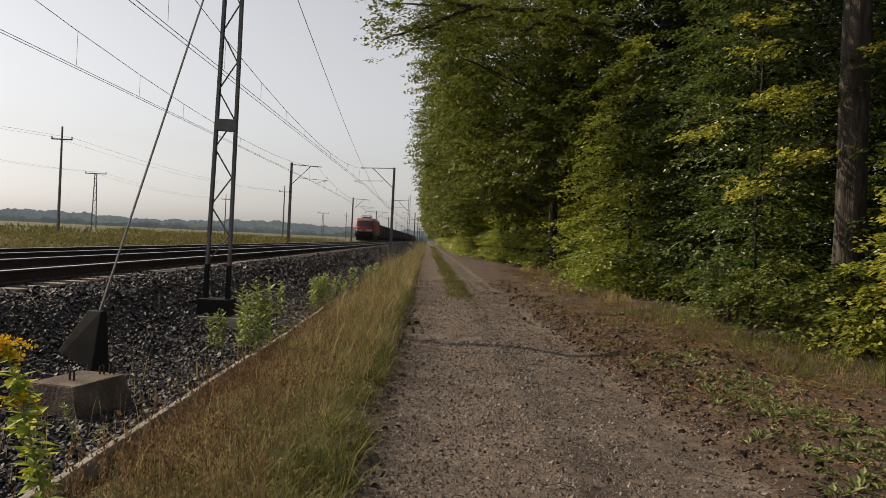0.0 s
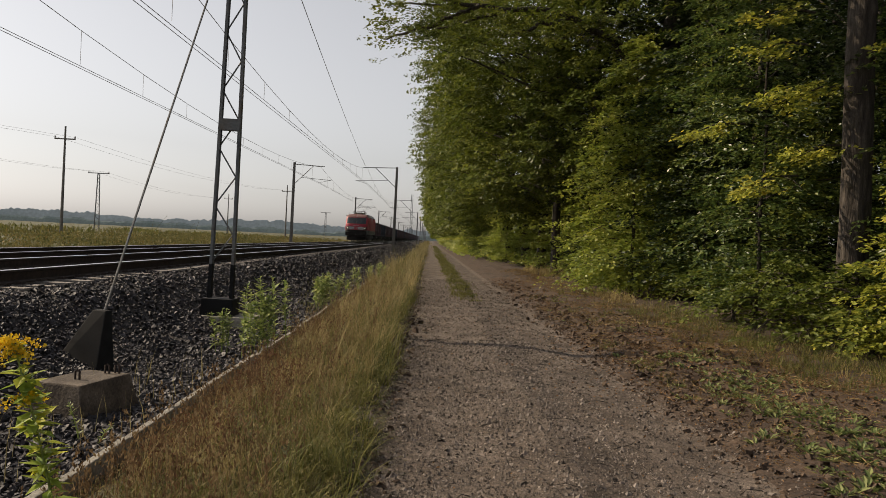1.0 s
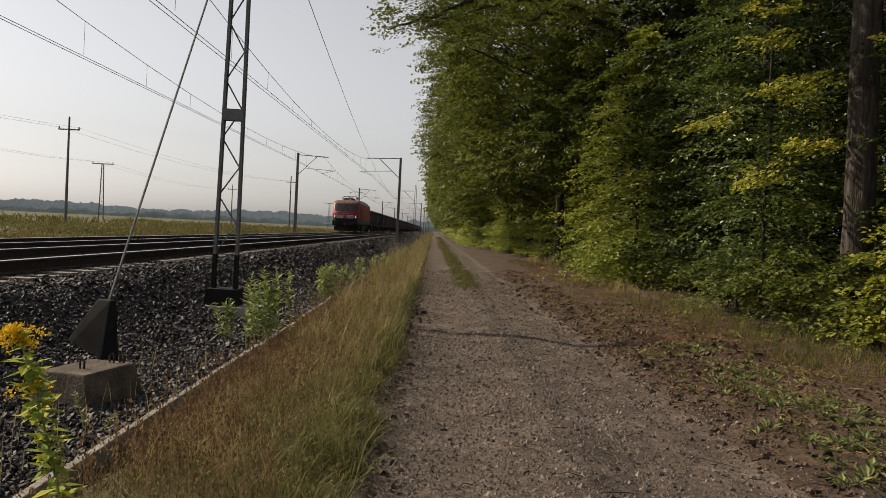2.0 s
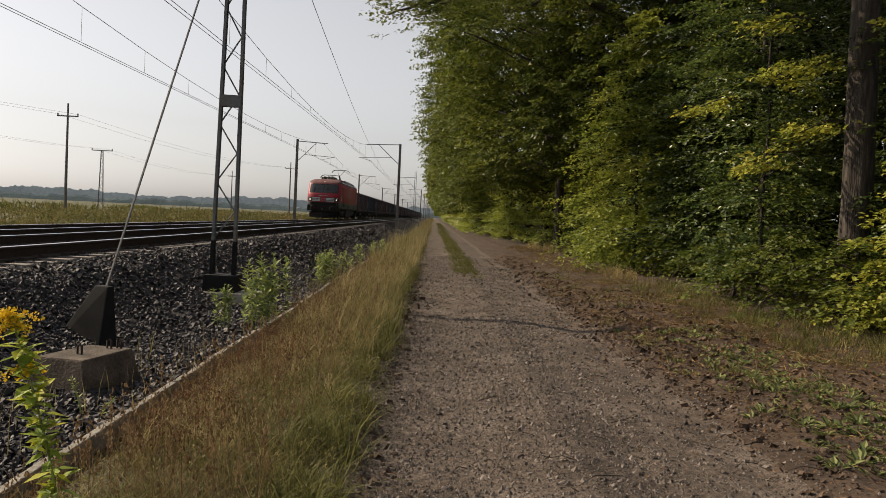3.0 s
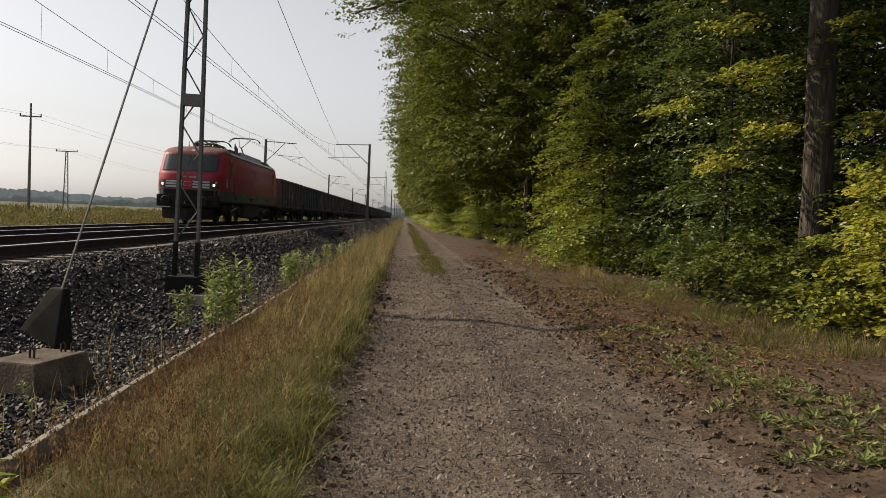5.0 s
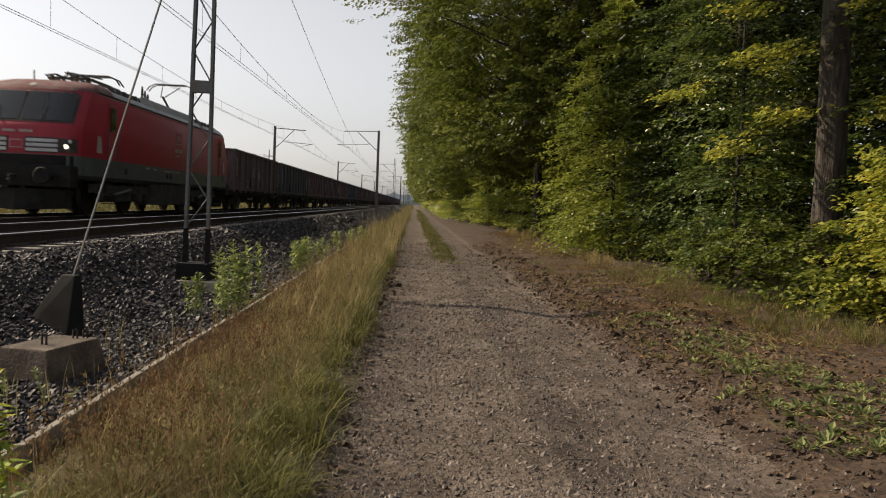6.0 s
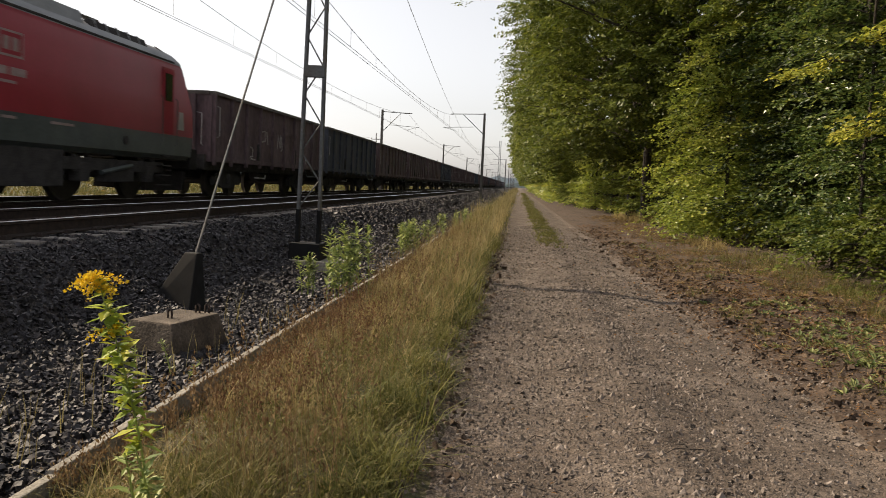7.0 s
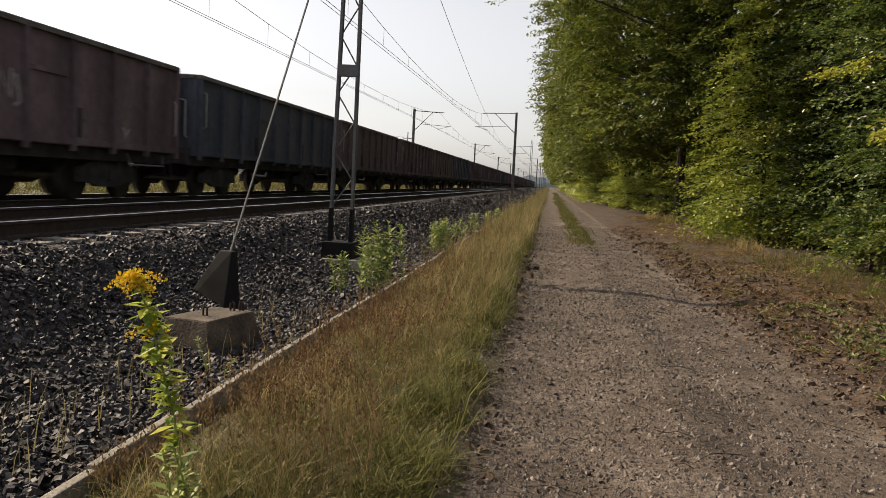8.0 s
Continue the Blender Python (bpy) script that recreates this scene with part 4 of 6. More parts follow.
        part("brake_hose", Shape().tube([(0.3, y + d * 0.12, 0.9), (0.32, y + d * 0.35, 0.7), (0.3, y + d * 0.55, 0.75)], 0.025, 6), M_DARK, w)
    part("brake_cylinder", Shape().tube([(0.2, 5.3, 0.72), (0.2, 6.2, 0.72)], 0.17, 12), M_DARK, w)
    part("air_tank", Shape().tube([(0.5, 7.3, 0.66), (0.5, 8.6, 0.66)], 0.2, 12), M_DARK, w)
    for s in (-1, 1):
        part("brake_lever", Shape().tube([(s * 1.28, 5.0, 0.62), (s * 1.28, 6.1, 0.6), (s * 1.28, 6.2, 0.72)], 0.03, 6), M_SILVER, w)
    for yb in (2.92, PITCH - 2.92):
        bogie = part("bogie", Shape().box(-1.0, 1.0, yb - 0.2, yb + 0.2, 0.5, 0.86), M_DARK, w, "dark cast bogie")
        for s in (-1, 1):
            prof = [(-1.15, 0.36), (-0.7, 0.36), (-0.45, 0.26), (0.45, 0.26), (0.7, 0.36), (1.15, 0.36), (1.15, 0.62), (0.6, 0.80), (-0.6, 0.80), (-1.15, 0.62)]
            k = len(prof)
            part("side_frame", Shape().add([(s * 1.02 - 0.06, yb + a, b) for a, b in prof] + [(s * 1.02 + 0.06, yb + a, b) for a, b in prof],
                                           [tuple(range(k)), tuple(range(2 * k - 1, k - 1, -1))] + [(i, (i + 1) % k, k + (i + 1) % k, k + i) for i in range(k)]), M_DARK, bogie)
            part("spring", Shape().tube([(s * 1.05, yb, 0.40), (s * 1.05, yb, 0.72)], 0.12, 10), M_DARK, bogie)
        for a in (-0.9, 0.9):
            wheelset(0.46, bogie, yb + a)
    return w


def train_place(t):
    """Distance of the front buffers along the railway at t seconds."""
    return TRAIN_A + TRAIN_B * (7 - t) + TRAIN_C * (7 - t) ** 2


TRAIN_A, TRAIN_B, TRAIN_C = 3.72, 17.5, 0.10
loco, loco_wheels = locomotive()
WAGON_LABELS = ["brown rust-stained open coal wagon with ribbed steel sides", "blue-black open coal wagon with ribbed steel sides", "faded red-brown open coal wagon with ribbed steel sides"]
MARKS = [[(9.5, 10.3, 1.5, 1.56)], [(9.6, 9.9, 1.5, 1.9), (3.0, 3.9, 1.45, 1.52)], [(6.0, 7.6, 1.9, 1.98), (7.0, 7.2, 1.7, 2.3), (7.5, 7.7, 1.7, 2.2), (8.3, 8.5, 1.6, 2.1)]]
kinds = [coal_wagon(p, l, m) for p, l, m in zip(WAGON_PAINTS, WAGON_LABELS, MARKS)]
ORDER = [0, 1, 2, 0, 2, 1, 0, 0, 2, 0, 1, 2, 2, 0, 0, 1, 0, 2, 0, 0, 1, 2, 0, 2, 0, 1, 0, 0, 2, 1, 0, 2, 0, 0]
used, wagons = set(), []
for k in ORDER:
    wagons.append(copy_thing(kinds[k], Matrix.Identity(4)) if k in used else kinds[k])
    used.add(k)


# faded chalk strokes on the first wagon's flank
for stroke in ([(7.02, 1.72), (7.06, 2.2), (7.36, 1.75), (7.40, 2.22)], [(7.5, 2.15), (7.62, 1.7), (7.48, 1.62)], [(5.2, 2.2), (5.5, 2.24), (5.55, 1.9), (5.25, 1.86)], [(5.7, 2.22), (5.86, 1.8)],
               [(4.0, 1.62), (4.22, 1.58), (4.2, 1.32), (3.98, 1.3)], [(4.05, 1.24), (4.5, 1.22)], [(11.0, 1.5), (11.06, 1.3), (11.2, 1.46)], [(11.9, 1.42), (12.1, 1.36)]):
    part("chalk_stroke", Shape().tube([(1.436, a, b) for a, b in stroke], 0.028, 5), M_GRAFFITI, wagons[0], "faded pale chalk scrawl")


def rolling(axle, y, r):
    """Turn a wheelset as far as its train has gone."""
    rows = []
    for i in range(0, 241):
        t = i / 30
        turn = math.degrees((train_place(0) - train_place(t)) / r)
        rows.append((t, pose(0, y, r, turn, 0, 0)))
    walk(axle, rows)


def motions():
    times = [0.5 * i for i in range(17)]
    walk(loco, [(t, pose(FAR_X, train_place(t), FAR_Z)) for t in times])
    for i, w in enumerate(wagons):
        walk(w, [(t, pose(FAR_X, train_place(t) + LOCO_LEN + PITCH * i, FAR_Z)) for t in times])
    for axle in loco_wheels:
        rolling(axle, axle.location.y, 0.625)
    for w in wagons[:5]:
        for o in [o for o in w.children_recursive if o.name.startswith("wheelset")]:
            rolling(o, o.location.y, 0.46)

# ---- scattered stones, grass and leaves ----
rng = np.random.default_rng(7)


def ground_many(x):
    return np.interp(x, [p[0] for p in PROFILE], [p[1] for p in PROFILE])


def land(x, y):
    """Height of the uneven ground at many points."""
    return ground_many(x) + np.array([bumps(a, b) if -12.8 < a < 60 and b < 40 else 0.0 for a, b in zip(x, y)])


def unit(v):
    return v / np.maximum(np.linalg.norm(v, axis=1, keepdims=True), 1e-6)


def stones(name, x, y, size, mat, label, category, sink=0.25, lift=0.0):
    """Angular stones, each a jittered six-sided lump."""
    n = len(x)
    cube = np.array([(-1, -1, -1), (1, -1, -1), (1, 1, -1), (-1, 1, -1), (-1, -1, 1), (1, -1, 1), (1, 1, 1), (-1, 1, 1)], float) * 0.55
    p = cube[None] * rng.uniform(0.5, 1.4, (n, 1, 3)) * [1.15, 1.0, 0.75]
    p[:, 4:, :2] = p[:, 4:, :2] * rng.uniform(0.25, 0.85, (n, 1, 2)) + rng.normal(0, 0.14, (n, 1, 2))
    p += rng.normal(0, 0.05, (n, 8, 3))
    q = unit(rng.normal(0, 1, (n, 4)) * [1, 0.45, 0.45, 1])
    w, a, b, c = q.T
    rot = np.stack([1 - 2 * (b * b + c * c), 2 * (a * b - c * w), 2 * (a * c + b * w), 2 * (a * b + c * w), 1 - 2 * (a * a + c * c), 2 * (b * c - a * w), 2 * (a * c - b * w), 2 * (b * c + a * w), 1 - 2 * (a * a + b * b)], 1).reshape(n, 3, 3)
    p = np.einsum("nij,nkj->nki", rot, p) * size[:, None, None]
    z = land(x, y) + size * (0.5 - sink) + lift
    p += np.stack([x, y, z], 1)[:, None, :]
    f = np.array([(4, 5, 6, 7), (0, 1, 5, 4), (1, 2, 6, 5), (2, 3, 7, 6), (3, 0, 4, 7)])
    faces = (f[None] + 8 * np.arange(n)[:, None, None]).reshape(-1, 4)
    return tagged(new(name, quick_mesh(name, p.reshape(-1, 3), faces, mat)), label, category, kind="stuff")


def blades(x, y, z, height, width, lean, curve=0.35):
    """Grass blades of three triangles each: vertices and faces."""
    n = len(x)
    az = rng.uniform(0, 2 * math.pi, n)
    side = np.stack([np.cos(az), np.sin(az), np.zeros(n)], 1) * width[:, None] / 2
    la = rng.uniform(0, 2 * math.pi, n)
    way = np.stack([np.cos(la), np.sin(la), np.zeros(n)], 1) * (lean * height)[:, None]
    base = np.stack([x, y, z], 1)
    up = np.array([0, 0, 1.0])
    mid = base + way * curve + up * (height * 0.55)[:, None]
    tip = base + way + up * height[:, None]
    v = np.stack([base - side, base + side, mid - side * 0.7, mid + side * 0.7, tip], 1)
    f = np.array([(0, 1, 3), (0, 3, 2), (2, 3, 4)])
    return v.reshape(-1, 3), (f[None] + 5 * np.arange(n)[:, None, None]).reshape(-1, 3), tip


def leaf_cards(pos, way, normal, length, ratio=0.55, fold=0.12):
    """Single leaves: four corners each, folded along the rib."""
    n = len(pos)
    way = unit(way)
    side = unit(np.cross(way, normal))
    nrm = np.cross(side, way)
    L = length[:, None]
    a, tip = pos, pos + way * L
    m = pos + way * L * 0.48
    l = m + side * L * ratio / 2 + nrm * L * fold
    r = m - side * L * ratio / 2 + nrm * L * fold
    v = np.stack([a, r, tip, l], 1).reshape(-1, 3)
    return v, np.arange(4 * n).reshape(n, 4)


def sprays(centres, outward, count, length, width, leaf, droop=0.25, simple=False):
    """Flat fans of leaves, as hornbeam and oak twigs carry them."""
    n = len(centres)
    c = np.repeat(centres, count, 0)
    o = np.repeat(unit(outward), count, 0)
    m = len(c)
    flat = unit(o * [1, 1, 0.25] + [0, 0, 1e-3])
    side = unit(np.cross(flat, np.tile([0, 0, 1.0], (m, 1))))
    u = rng.uniform(-0.5, 1.0, m)
    s = rng.normal(0, 0.42, m) * (1.15 - 0.6 * np.clip(u, 0, 1))
    size = np.repeat(rng.uniform(0.7, 1.3, n), count)
    pos = c + flat * (u * length * size)[:, None] + side * (s * width * size)[:, None] + np.stack([np.zeros(m), np.zeros(m), rng.normal(0, 0.09, m) * length - droop * np.clip(u, 0, 1) ** 2 * length], 1)
    way = flat + side * rng.normal(0, 0.8, m)[:, None] + np.stack([np.zeros(m), np.zeros(m), rng.normal(-0.25, 0.3, m)], 1)
    normal = unit(o) * 0.55 + np.stack([rng.normal(0, 0.4, m), rng.normal(0, 0.4, m), np.full(m, 0.75)], 1)
    L = leaf * rng.uniform(0.65, 1.25, m)
    if not simple:
        return leaf_cards(pos, way, normal, L, 0.62)
    v, _ = leaf_cards(pos, way, normal, L, 1.0, 0.05)
    return v.reshape(-1, 4, 3)[:, 1:].reshape(-1, 3), np.arange(3 * m).reshape(m, 3)


def limbs(parent, starts, ends, r, bark):
    for a, b in zip(starts, ends):
        a, b = Vector(a), Vector(b)
        mid = a.lerp(b, 0.5) + Vector((rng.normal(0, 0.06), rng.normal(0, 0.06), 0.10)) * (b - a).length
        pts = [(1 - u) ** 2 * a + 2 * u * (1 - u) * mid + u * u * b for u in (0, 0.2, 0.4, 0.6, 0.8, 1.0)]
        part("limb", Shape().tube(pts, r, 6, r * 0.2), bark, parent, smooth=True)


def tree(name, height, radius, low, clumps, twigs_per, per, leaf, mat, label, girth=0.22, lean=0.0, nlimbs=9, spray=0.6, clump=1.1, hollow=0.6, facing=0.75, simple=True):
    """A trunk with limbs and a crown of leafy clumps, each a ball of flat sprays. lean draws the crown to -x, towards
    the light; facing: the share of clumps on that open side."""
    t = tagged(new(name), label, "tree" if name == "tree" else "bush", "trees of the wood's edge" if name == "tree" else "undergrowth of the wood's edge")
    wob = [(rng.normal(0, 0.03) * i, rng.normal(0, 0.03) * i, height * 0.9 * i / 7) for i in range(8)]
    part("trunk", Shape().tube(wob, girth, 12, girth * 0.25), M_BARK, t, smooth=True)
    h = (np.arange(clumps) + rng.uniform(0, 1, clumps)) / clumps
    env = np.sin(np.pi * np.clip(0.14 + 0.82 * h, 0, 1)) ** 0.5
    az = np.where(rng.uniform(0, 1, clumps) < facing, radians(205) + rng.uniform(-1.9, 1.9, clumps), rng.uniform(0, 6.28, clumps))
    rad = radius * env * (hollow + (1 - hollow) * rng.uniform(0, 1, clumps) ** 0.5) * rng.uniform(0.85, 1.1, clumps)
    z = low + (height - low) * h
    c = np.stack([np.cos(az) * rad - lean * env, np.sin(az) * rad, z - 0.08 * rad], 1)
    d = unit(rng.normal(0, 1, (clumps * twigs_per, 3)) + [0, 0, 0.35])
    size = np.repeat(clump * rng.uniform(0.65, 1.25, clumps), twigs_per)
    cc = np.repeat(c, twigs_per, 0) + d * [1.15, 1.15, 0.62] * (size * rng.uniform(0.55, 1.0, len(size)))[:, None]
    keep = cc[:, 2] > 0.12
    cc, d = cc[keep], d[keep]
    axis = cc - np.stack([np.full(len(cc), -0.3 * lean), np.zeros(len(cc)), cc[:, 2]], 1)
    v, f = sprays(cc, unit(axis) + 0.8 * d, per, spray, spray * 0.7, leaf, simple=simple)
    part("crown", quick_mesh("crown", v, f, mat), None, t)
    pick = rng.permutation(clumps)[:nlimbs]
    hs = np.clip(c[pick, 2] * 0.7, height * 0.12, height * 0.85)
    limbs(t, [(0, 0, q) for q in hs], [tuple(p) for p in c[pick]], girth * 0.3, M_BARK)
    return t


# ballast stones: dense near, coarser far away
def scatter(n, x0, x1, y0, y1):
    return rng.uniform(x0, x1, n), rng.uniform(y0, y1, n)


bx, by, bs = [], [], []
for n, x0, x1, y0, y1, s in ((22000, -4.65, -2.07, 2.6, 10, 0.026), (13000, -4.65, -2.07, 10, 20, 0.033), (8000, -4.65, -2.1, 20, 42, 0.050), (4000, -4.65, -2.3, 42, 95, 0.085), (1600, -4.65, -2.5, 95, 180, 0.14),
                             (5000, -5.3, -4.65, 2.6, 30, 0.028), (2000, -7.7, -5.4, 4, 40, 0.045), (1200, -9.2, -7.6, 6, 60, 0.06), (700, -13.0, -11.3, 10, 70, 0.07)):
    x, y = scatter(n, x0, x1, y0, y1)
    bx.append(x), by.append(y), bs.append(0.88 * s * np.clip(rng.lognormal(0.08, 0.32, n), 0.55, 1.8))
bx, by, bs = (np.concatenate(q) for q in (bx, by, bs))
stones("ballast_stones", bx, by, bs, M_STONE, "loose dark grey and brown crushed ballast stones", "ballast", 0.2)

# pebbles on the cart track, clods on the turned soil
def pebbles(x, y, size, mat, label):
    """Small flat-bottomed stones of four facets each."""
    n = len(x)
    az = rng.uniform(0, 6.28, (n, 1)) + np.array([[0, 1.57, 3.14, 4.71]]) + rng.normal(0, 0.25, (n, 4))
    rad = size[:, None] * rng.uniform(0.6, 1.2, (n, 4))
    z = land(x, y)
    ring = np.stack([x[:, None] + rad * np.cos(az), y[:, None] + rad * np.sin(az), np.repeat(z[:, None] - 0.004, 4, 1)], 2)
    top = np.stack([x + rng.normal(0, 0.3, n) * size, y + rng.normal(0, 0.3, n) * size, z + size * rng.uniform(0.5, 1.1, n)], 1)[:, None]
    v = np.concatenate([ring, top], 1).reshape(-1, 3)
    f = np.array([(0, 1, 4), (1, 2, 4), (2, 3, 4), (3, 0, 4)])
    return tagged(new("path_pebbles", quick_mesh("path_pebbles", v, (f[None] + 5 * np.arange(n)[:, None, None]).reshape(-1, 3), mat)), label, "gravel", kind="stuff")


y = np.concatenate([2.6 + 10 * rng.uniform(0, 1, 38000) ** 1.35, rng.uniform(11, 32, 8000)])
x = np.where(rng.uniform(0, 1, len(y)) < 0.72, rng.uniform(-0.5, 1.55, len(y)), rng.uniform(-0.75, 2.7, len(y)))
pebbles(x, y, np.clip(0.0064 * (1 + 0.06 * y) * rng.lognormal(0, 0.45, len(y)), 0.003, 0.04), M_PEBBLE, "small grey and brown pebbles bedded in the cart track")
n = 12000
x, y = rng.uniform(-0.6, 2.6, n), 2.6 + 24 * rng.uniform(0, 1, n) ** 2.0
stones("path_gravel", x, y, np.clip(0.0086 * (1 + 0.07 * y) * rng.lognormal(0, 0.38, n), 0.005, 0.026), M_PEBBLE, "angular gravel stones bedded in the cart track", "gravel", 0.35)
x = np.concatenate([rng.normal(2.75, 0.32, 2600), rng.uniform(2.2, 4.6, 3000), rng.normal(-0.42, 0.12, 700)])
y = np.concatenate([rng.uniform(6, 32, 2600), rng.uniform(4.3, 18, 3000), rng.uniform(2.8, 26, 700)])
stones("soil_clods", x, y, np.clip(0.024 * rng.lognormal(0, 0.5, len(x)), 0.008, np.where(y < 9, 0.04, 0.09)), M_CLOD, "dark lumps of turned earth beside the track", "soil clods", 0.3)

def grass(name, groups, mat, label, category="grass"):
    """One sheet of grass out of groups: count, x0, x1, y0, y1, height, width, lean, clumpiness."""
    vs, fs, k = [], [], 0
    for n, x0, x1, y0, y1, h, w, lean, clump in groups:
        if clump:
            cx, cy = scatter(max(4, int(n / (60 if y0 < 9 else 30))), x0, x1, y0, y1)
            pick = rng.integers(0, len(cx), n)
            x, y = cx[pick] + rng.normal(0, clump, n), cy[pick] + rng.normal(0, clump * 1.4, n)
            x = np.clip(x, -1.98, 1e3) if x0 > -2.05 else x
        else:
            x, y = scatter(n, x0, x1, y0, y1)
        patch = np.array([noise.noise((a * 1.1, b * 0.9, h * 7)) for a, b in zip(x, y)])
        hh = h * np.clip(rng.lognormal(0, 0.38, n), 0.3, 1.9) * np.clip(1.0 + 1.1 * patch, 0.35, 1.7)
        near_kerb = (x < -1.2) & (x > -2.2)
        edge = np.array([noise.noise((0.4, b * 0.7, 1.0)) + 0.5 * noise.noise((2.0, b * 2.3, 1.0)) for b in y])
        ragged = (x > -0.75) & (x < 0.2) & (x > -0.48 + 0.28 * edge)
        hh = np.where(ragged, hh * 0.12, hh)
        hh = np.where(near_kerb, hh * np.maximum(np.clip((x + 2.02) / 0.75, 0.22, 1.0), np.clip((y - 4) * 0.25, 0, 0.26)), hh)
        v, f, _ = blades(x, y, land(x, y) - 0.01, hh, w * rng.uniform(0.6, 1.3, n), lean * rng.uniform(0.2, 1.4, n))
        vs.append(v), fs.append(f + k)
        k += len(v)
    return tagged(new(name, quick_mesh(name, np.concatenate(vs), np.concatenate(fs), mat)), label, category, kind="stuff")


grass("dry_grass", [(8000, -1.97, -0.6, 2.4, 8, 0.12, 0.005, 1.3, 0.055), (6000, -1.97, -0.6, 8, 20, 0.27, 0.007, 0.9, 0.06), (6000, -1.97, -0.5, 20, 50, 0.42, 0.012, 0.5, 0.14),
                    (6000, -2.0, -0.45, 50, 130, 0.5, 0.025, 0.4, 0.2), (3000, -2.1, -0.4, 130, 420, 0.6, 0.06, 0.3, 0.4),
                    (300, 4.4, 5.4, 15, 30, 0.22, 0.008, 0.5, 0.12), (300, 4.8, 5.8, 9, 22, 0.16, 0.007, 0.7, 0.15)], M_DRYGRASS, "tangled dry straw-coloured grass along the kerb")
grass("green_grass", [(9000, -1.97, -0.42, 2.4, 9, 0.10, 0.005, 1.0, 0.055), (4000, -1.05, -0.3, 2.4, 12, 0.08, 0.006, 1.4, 0.06), (6000, -1.6, -0.35, 9, 25, 0.19, 0.008, 0.8, 0.1), (5000, -1.9, -0.4, 25, 70, 0.26, 0.014, 0.5, 0.15),
                      (6000, 0.66, 1.25, 21, 60, 0.07, 0.012, 0.8, 0.12), (4000, 0.64, 1.35, 60, 200, 0.10, 0.03, 0.6, 0.2),
                      (2500, 2.6, 4.8, 6, 24, 0.07, 0.006, 0.9, 0.1), (3200, 4.2, 5.8, 8.5, 20, 0.15, 0.007, 0.8, 0.14), (500, -3.2, -2.2, 14, 30, 0.2, 0.008, 0.6, 0.15),
                      (500, -2.12, -0.9, 22, 40, 0.7, 0.012, 0.35, 0.2)], M_GREENGRASS, "short green grass on the verge and mid-track strip")
def tufts(name, groups, mat, label, category="grass"):
    """Grass in tussocks of arching blades. Groups: tussocks, x0, x1, y0, y1, blades each, height, width, splay, droop."""
    vs, fs, k = [], [], 0
    for n, x0, x1, y0, y1, per, h, w, splay, sag in groups:
        cx, cy = scatter(n, x0, x1, y0, y1)
        keep = np.array([noise.noise((a * 1.7, b * 1.1, h * 9 + 4)) + 0.5 * noise.noise((a * 4, b * 3, 7.7)) for a, b in zip(cx, cy)]) > -0.16
        cx, cy = cx[keep], cy[keep]
        tall = np.repeat(rng.lognormal(0, 0.28, len(cx)), per)
        m = len(cx) * per
        az = rng.uniform(0, 6.283, m)
        out = np.stack([np.cos(az), np.sin(az), np.zeros(m)], 1)
        side = np.stack([-np.sin(az), np.cos(az), np.zeros(m)], 1) * (w * rng.uniform(0.5, 1.2, m) / 2)[:, None]
        x, y = np.repeat(cx, per) + rng.normal(0, 0.03, m), np.repeat(cy, per) + rng.normal(0, 0.03, m)
        base = np.stack([x, y, land(x, y) - 0.01], 1)
        hh = h * tall * rng.uniform(0.45, 1.15, m)
        sp, dr = hh * splay * rng.uniform(0.15, 1.3, m), sag * rng.uniform(0.2, 1.3, m)
        rows = []
        for u, wide in ((0, 1.0), (0.42, 0.85), (0.78, 0.55)):
            c = base + out * (sp * u ** 1.6)[:, None] + np.array([0, 0, 1.0]) * (hh * (u - dr * u ** 2.6))[:, None]
            rows += [c - side * wide, c + side * wide]
        rows.append(base + out * sp[:, None] + np.array([0, 0, 1.0]) * (hh * (1 - dr))[:, None])
        vs.append(np.stack(rows, 1).reshape(-1, 3))
        f = np.array([(0, 1, 3), (0, 3, 2), (2, 3, 5), (2, 5, 4), (4, 5, 6)])
        fs.append((f[None] + 7 * np.arange(m)[:, None, None]).reshape(-1, 3) + k)
        k += 7 * m
    return tagged(new(name, quick_mesh(name, np.concatenate(vs), np.concatenate(fs), mat)), label, category, kind="stuff")


tufts("straw_tussocks", [(260, -1.7, -0.75, 3.0, 8.5, 16, 0.26, 0.0055, 0.9, 0.35), (420, -1.62, -0.6, 8.0, 20, 16, 0.42, 0.006, 0.5, 0.2), (420, -1.7, -0.5, 20, 42, 14, 0.52, 0.010, 0.4, 0.15),
                         (60, 4.7, 5.7, 21, 25, 16, 0.26, 0.009, 0.5, 0.2), (200, 4.9, 7.0, 35, 44, 14, 0.42, 0.014, 0.5, 0.2), (50, 5.0, 6.4, 9, 14, 16, 0.20, 0.007, 0.7, 0.3)],
      M_STRAW, "bleached straw-coloured tussocks of tall dry grass")
tufts("green_tussocks", [(300, -1.0, -0.42, 3.2, 9.5, 18, 0.26, 0.007, 1.1, 0.55), (160, -1.9, -1.0, 2.5, 6, 16, 0.17, 0.005, 0.9, 0.4), (260, -1.3, -0.42, 9, 22, 16, 0.34, 0.009, 0.7, 0.35),
                         (150, 4.4, 6.0, 9.0, 13.5, 16, 0.22, 0.007, 0.7, 0.35), (560, 0.62, 1.22, 20, 70, 16, 0.11, 0.018, 0.9, 0.3), (60, 3.6, 5.0, 12, 24, 12, 0.15, 0.008, 0.9, 0.4)],
      M_GREENGRASS, "fresh green arching grass tussocks at the track's edge")
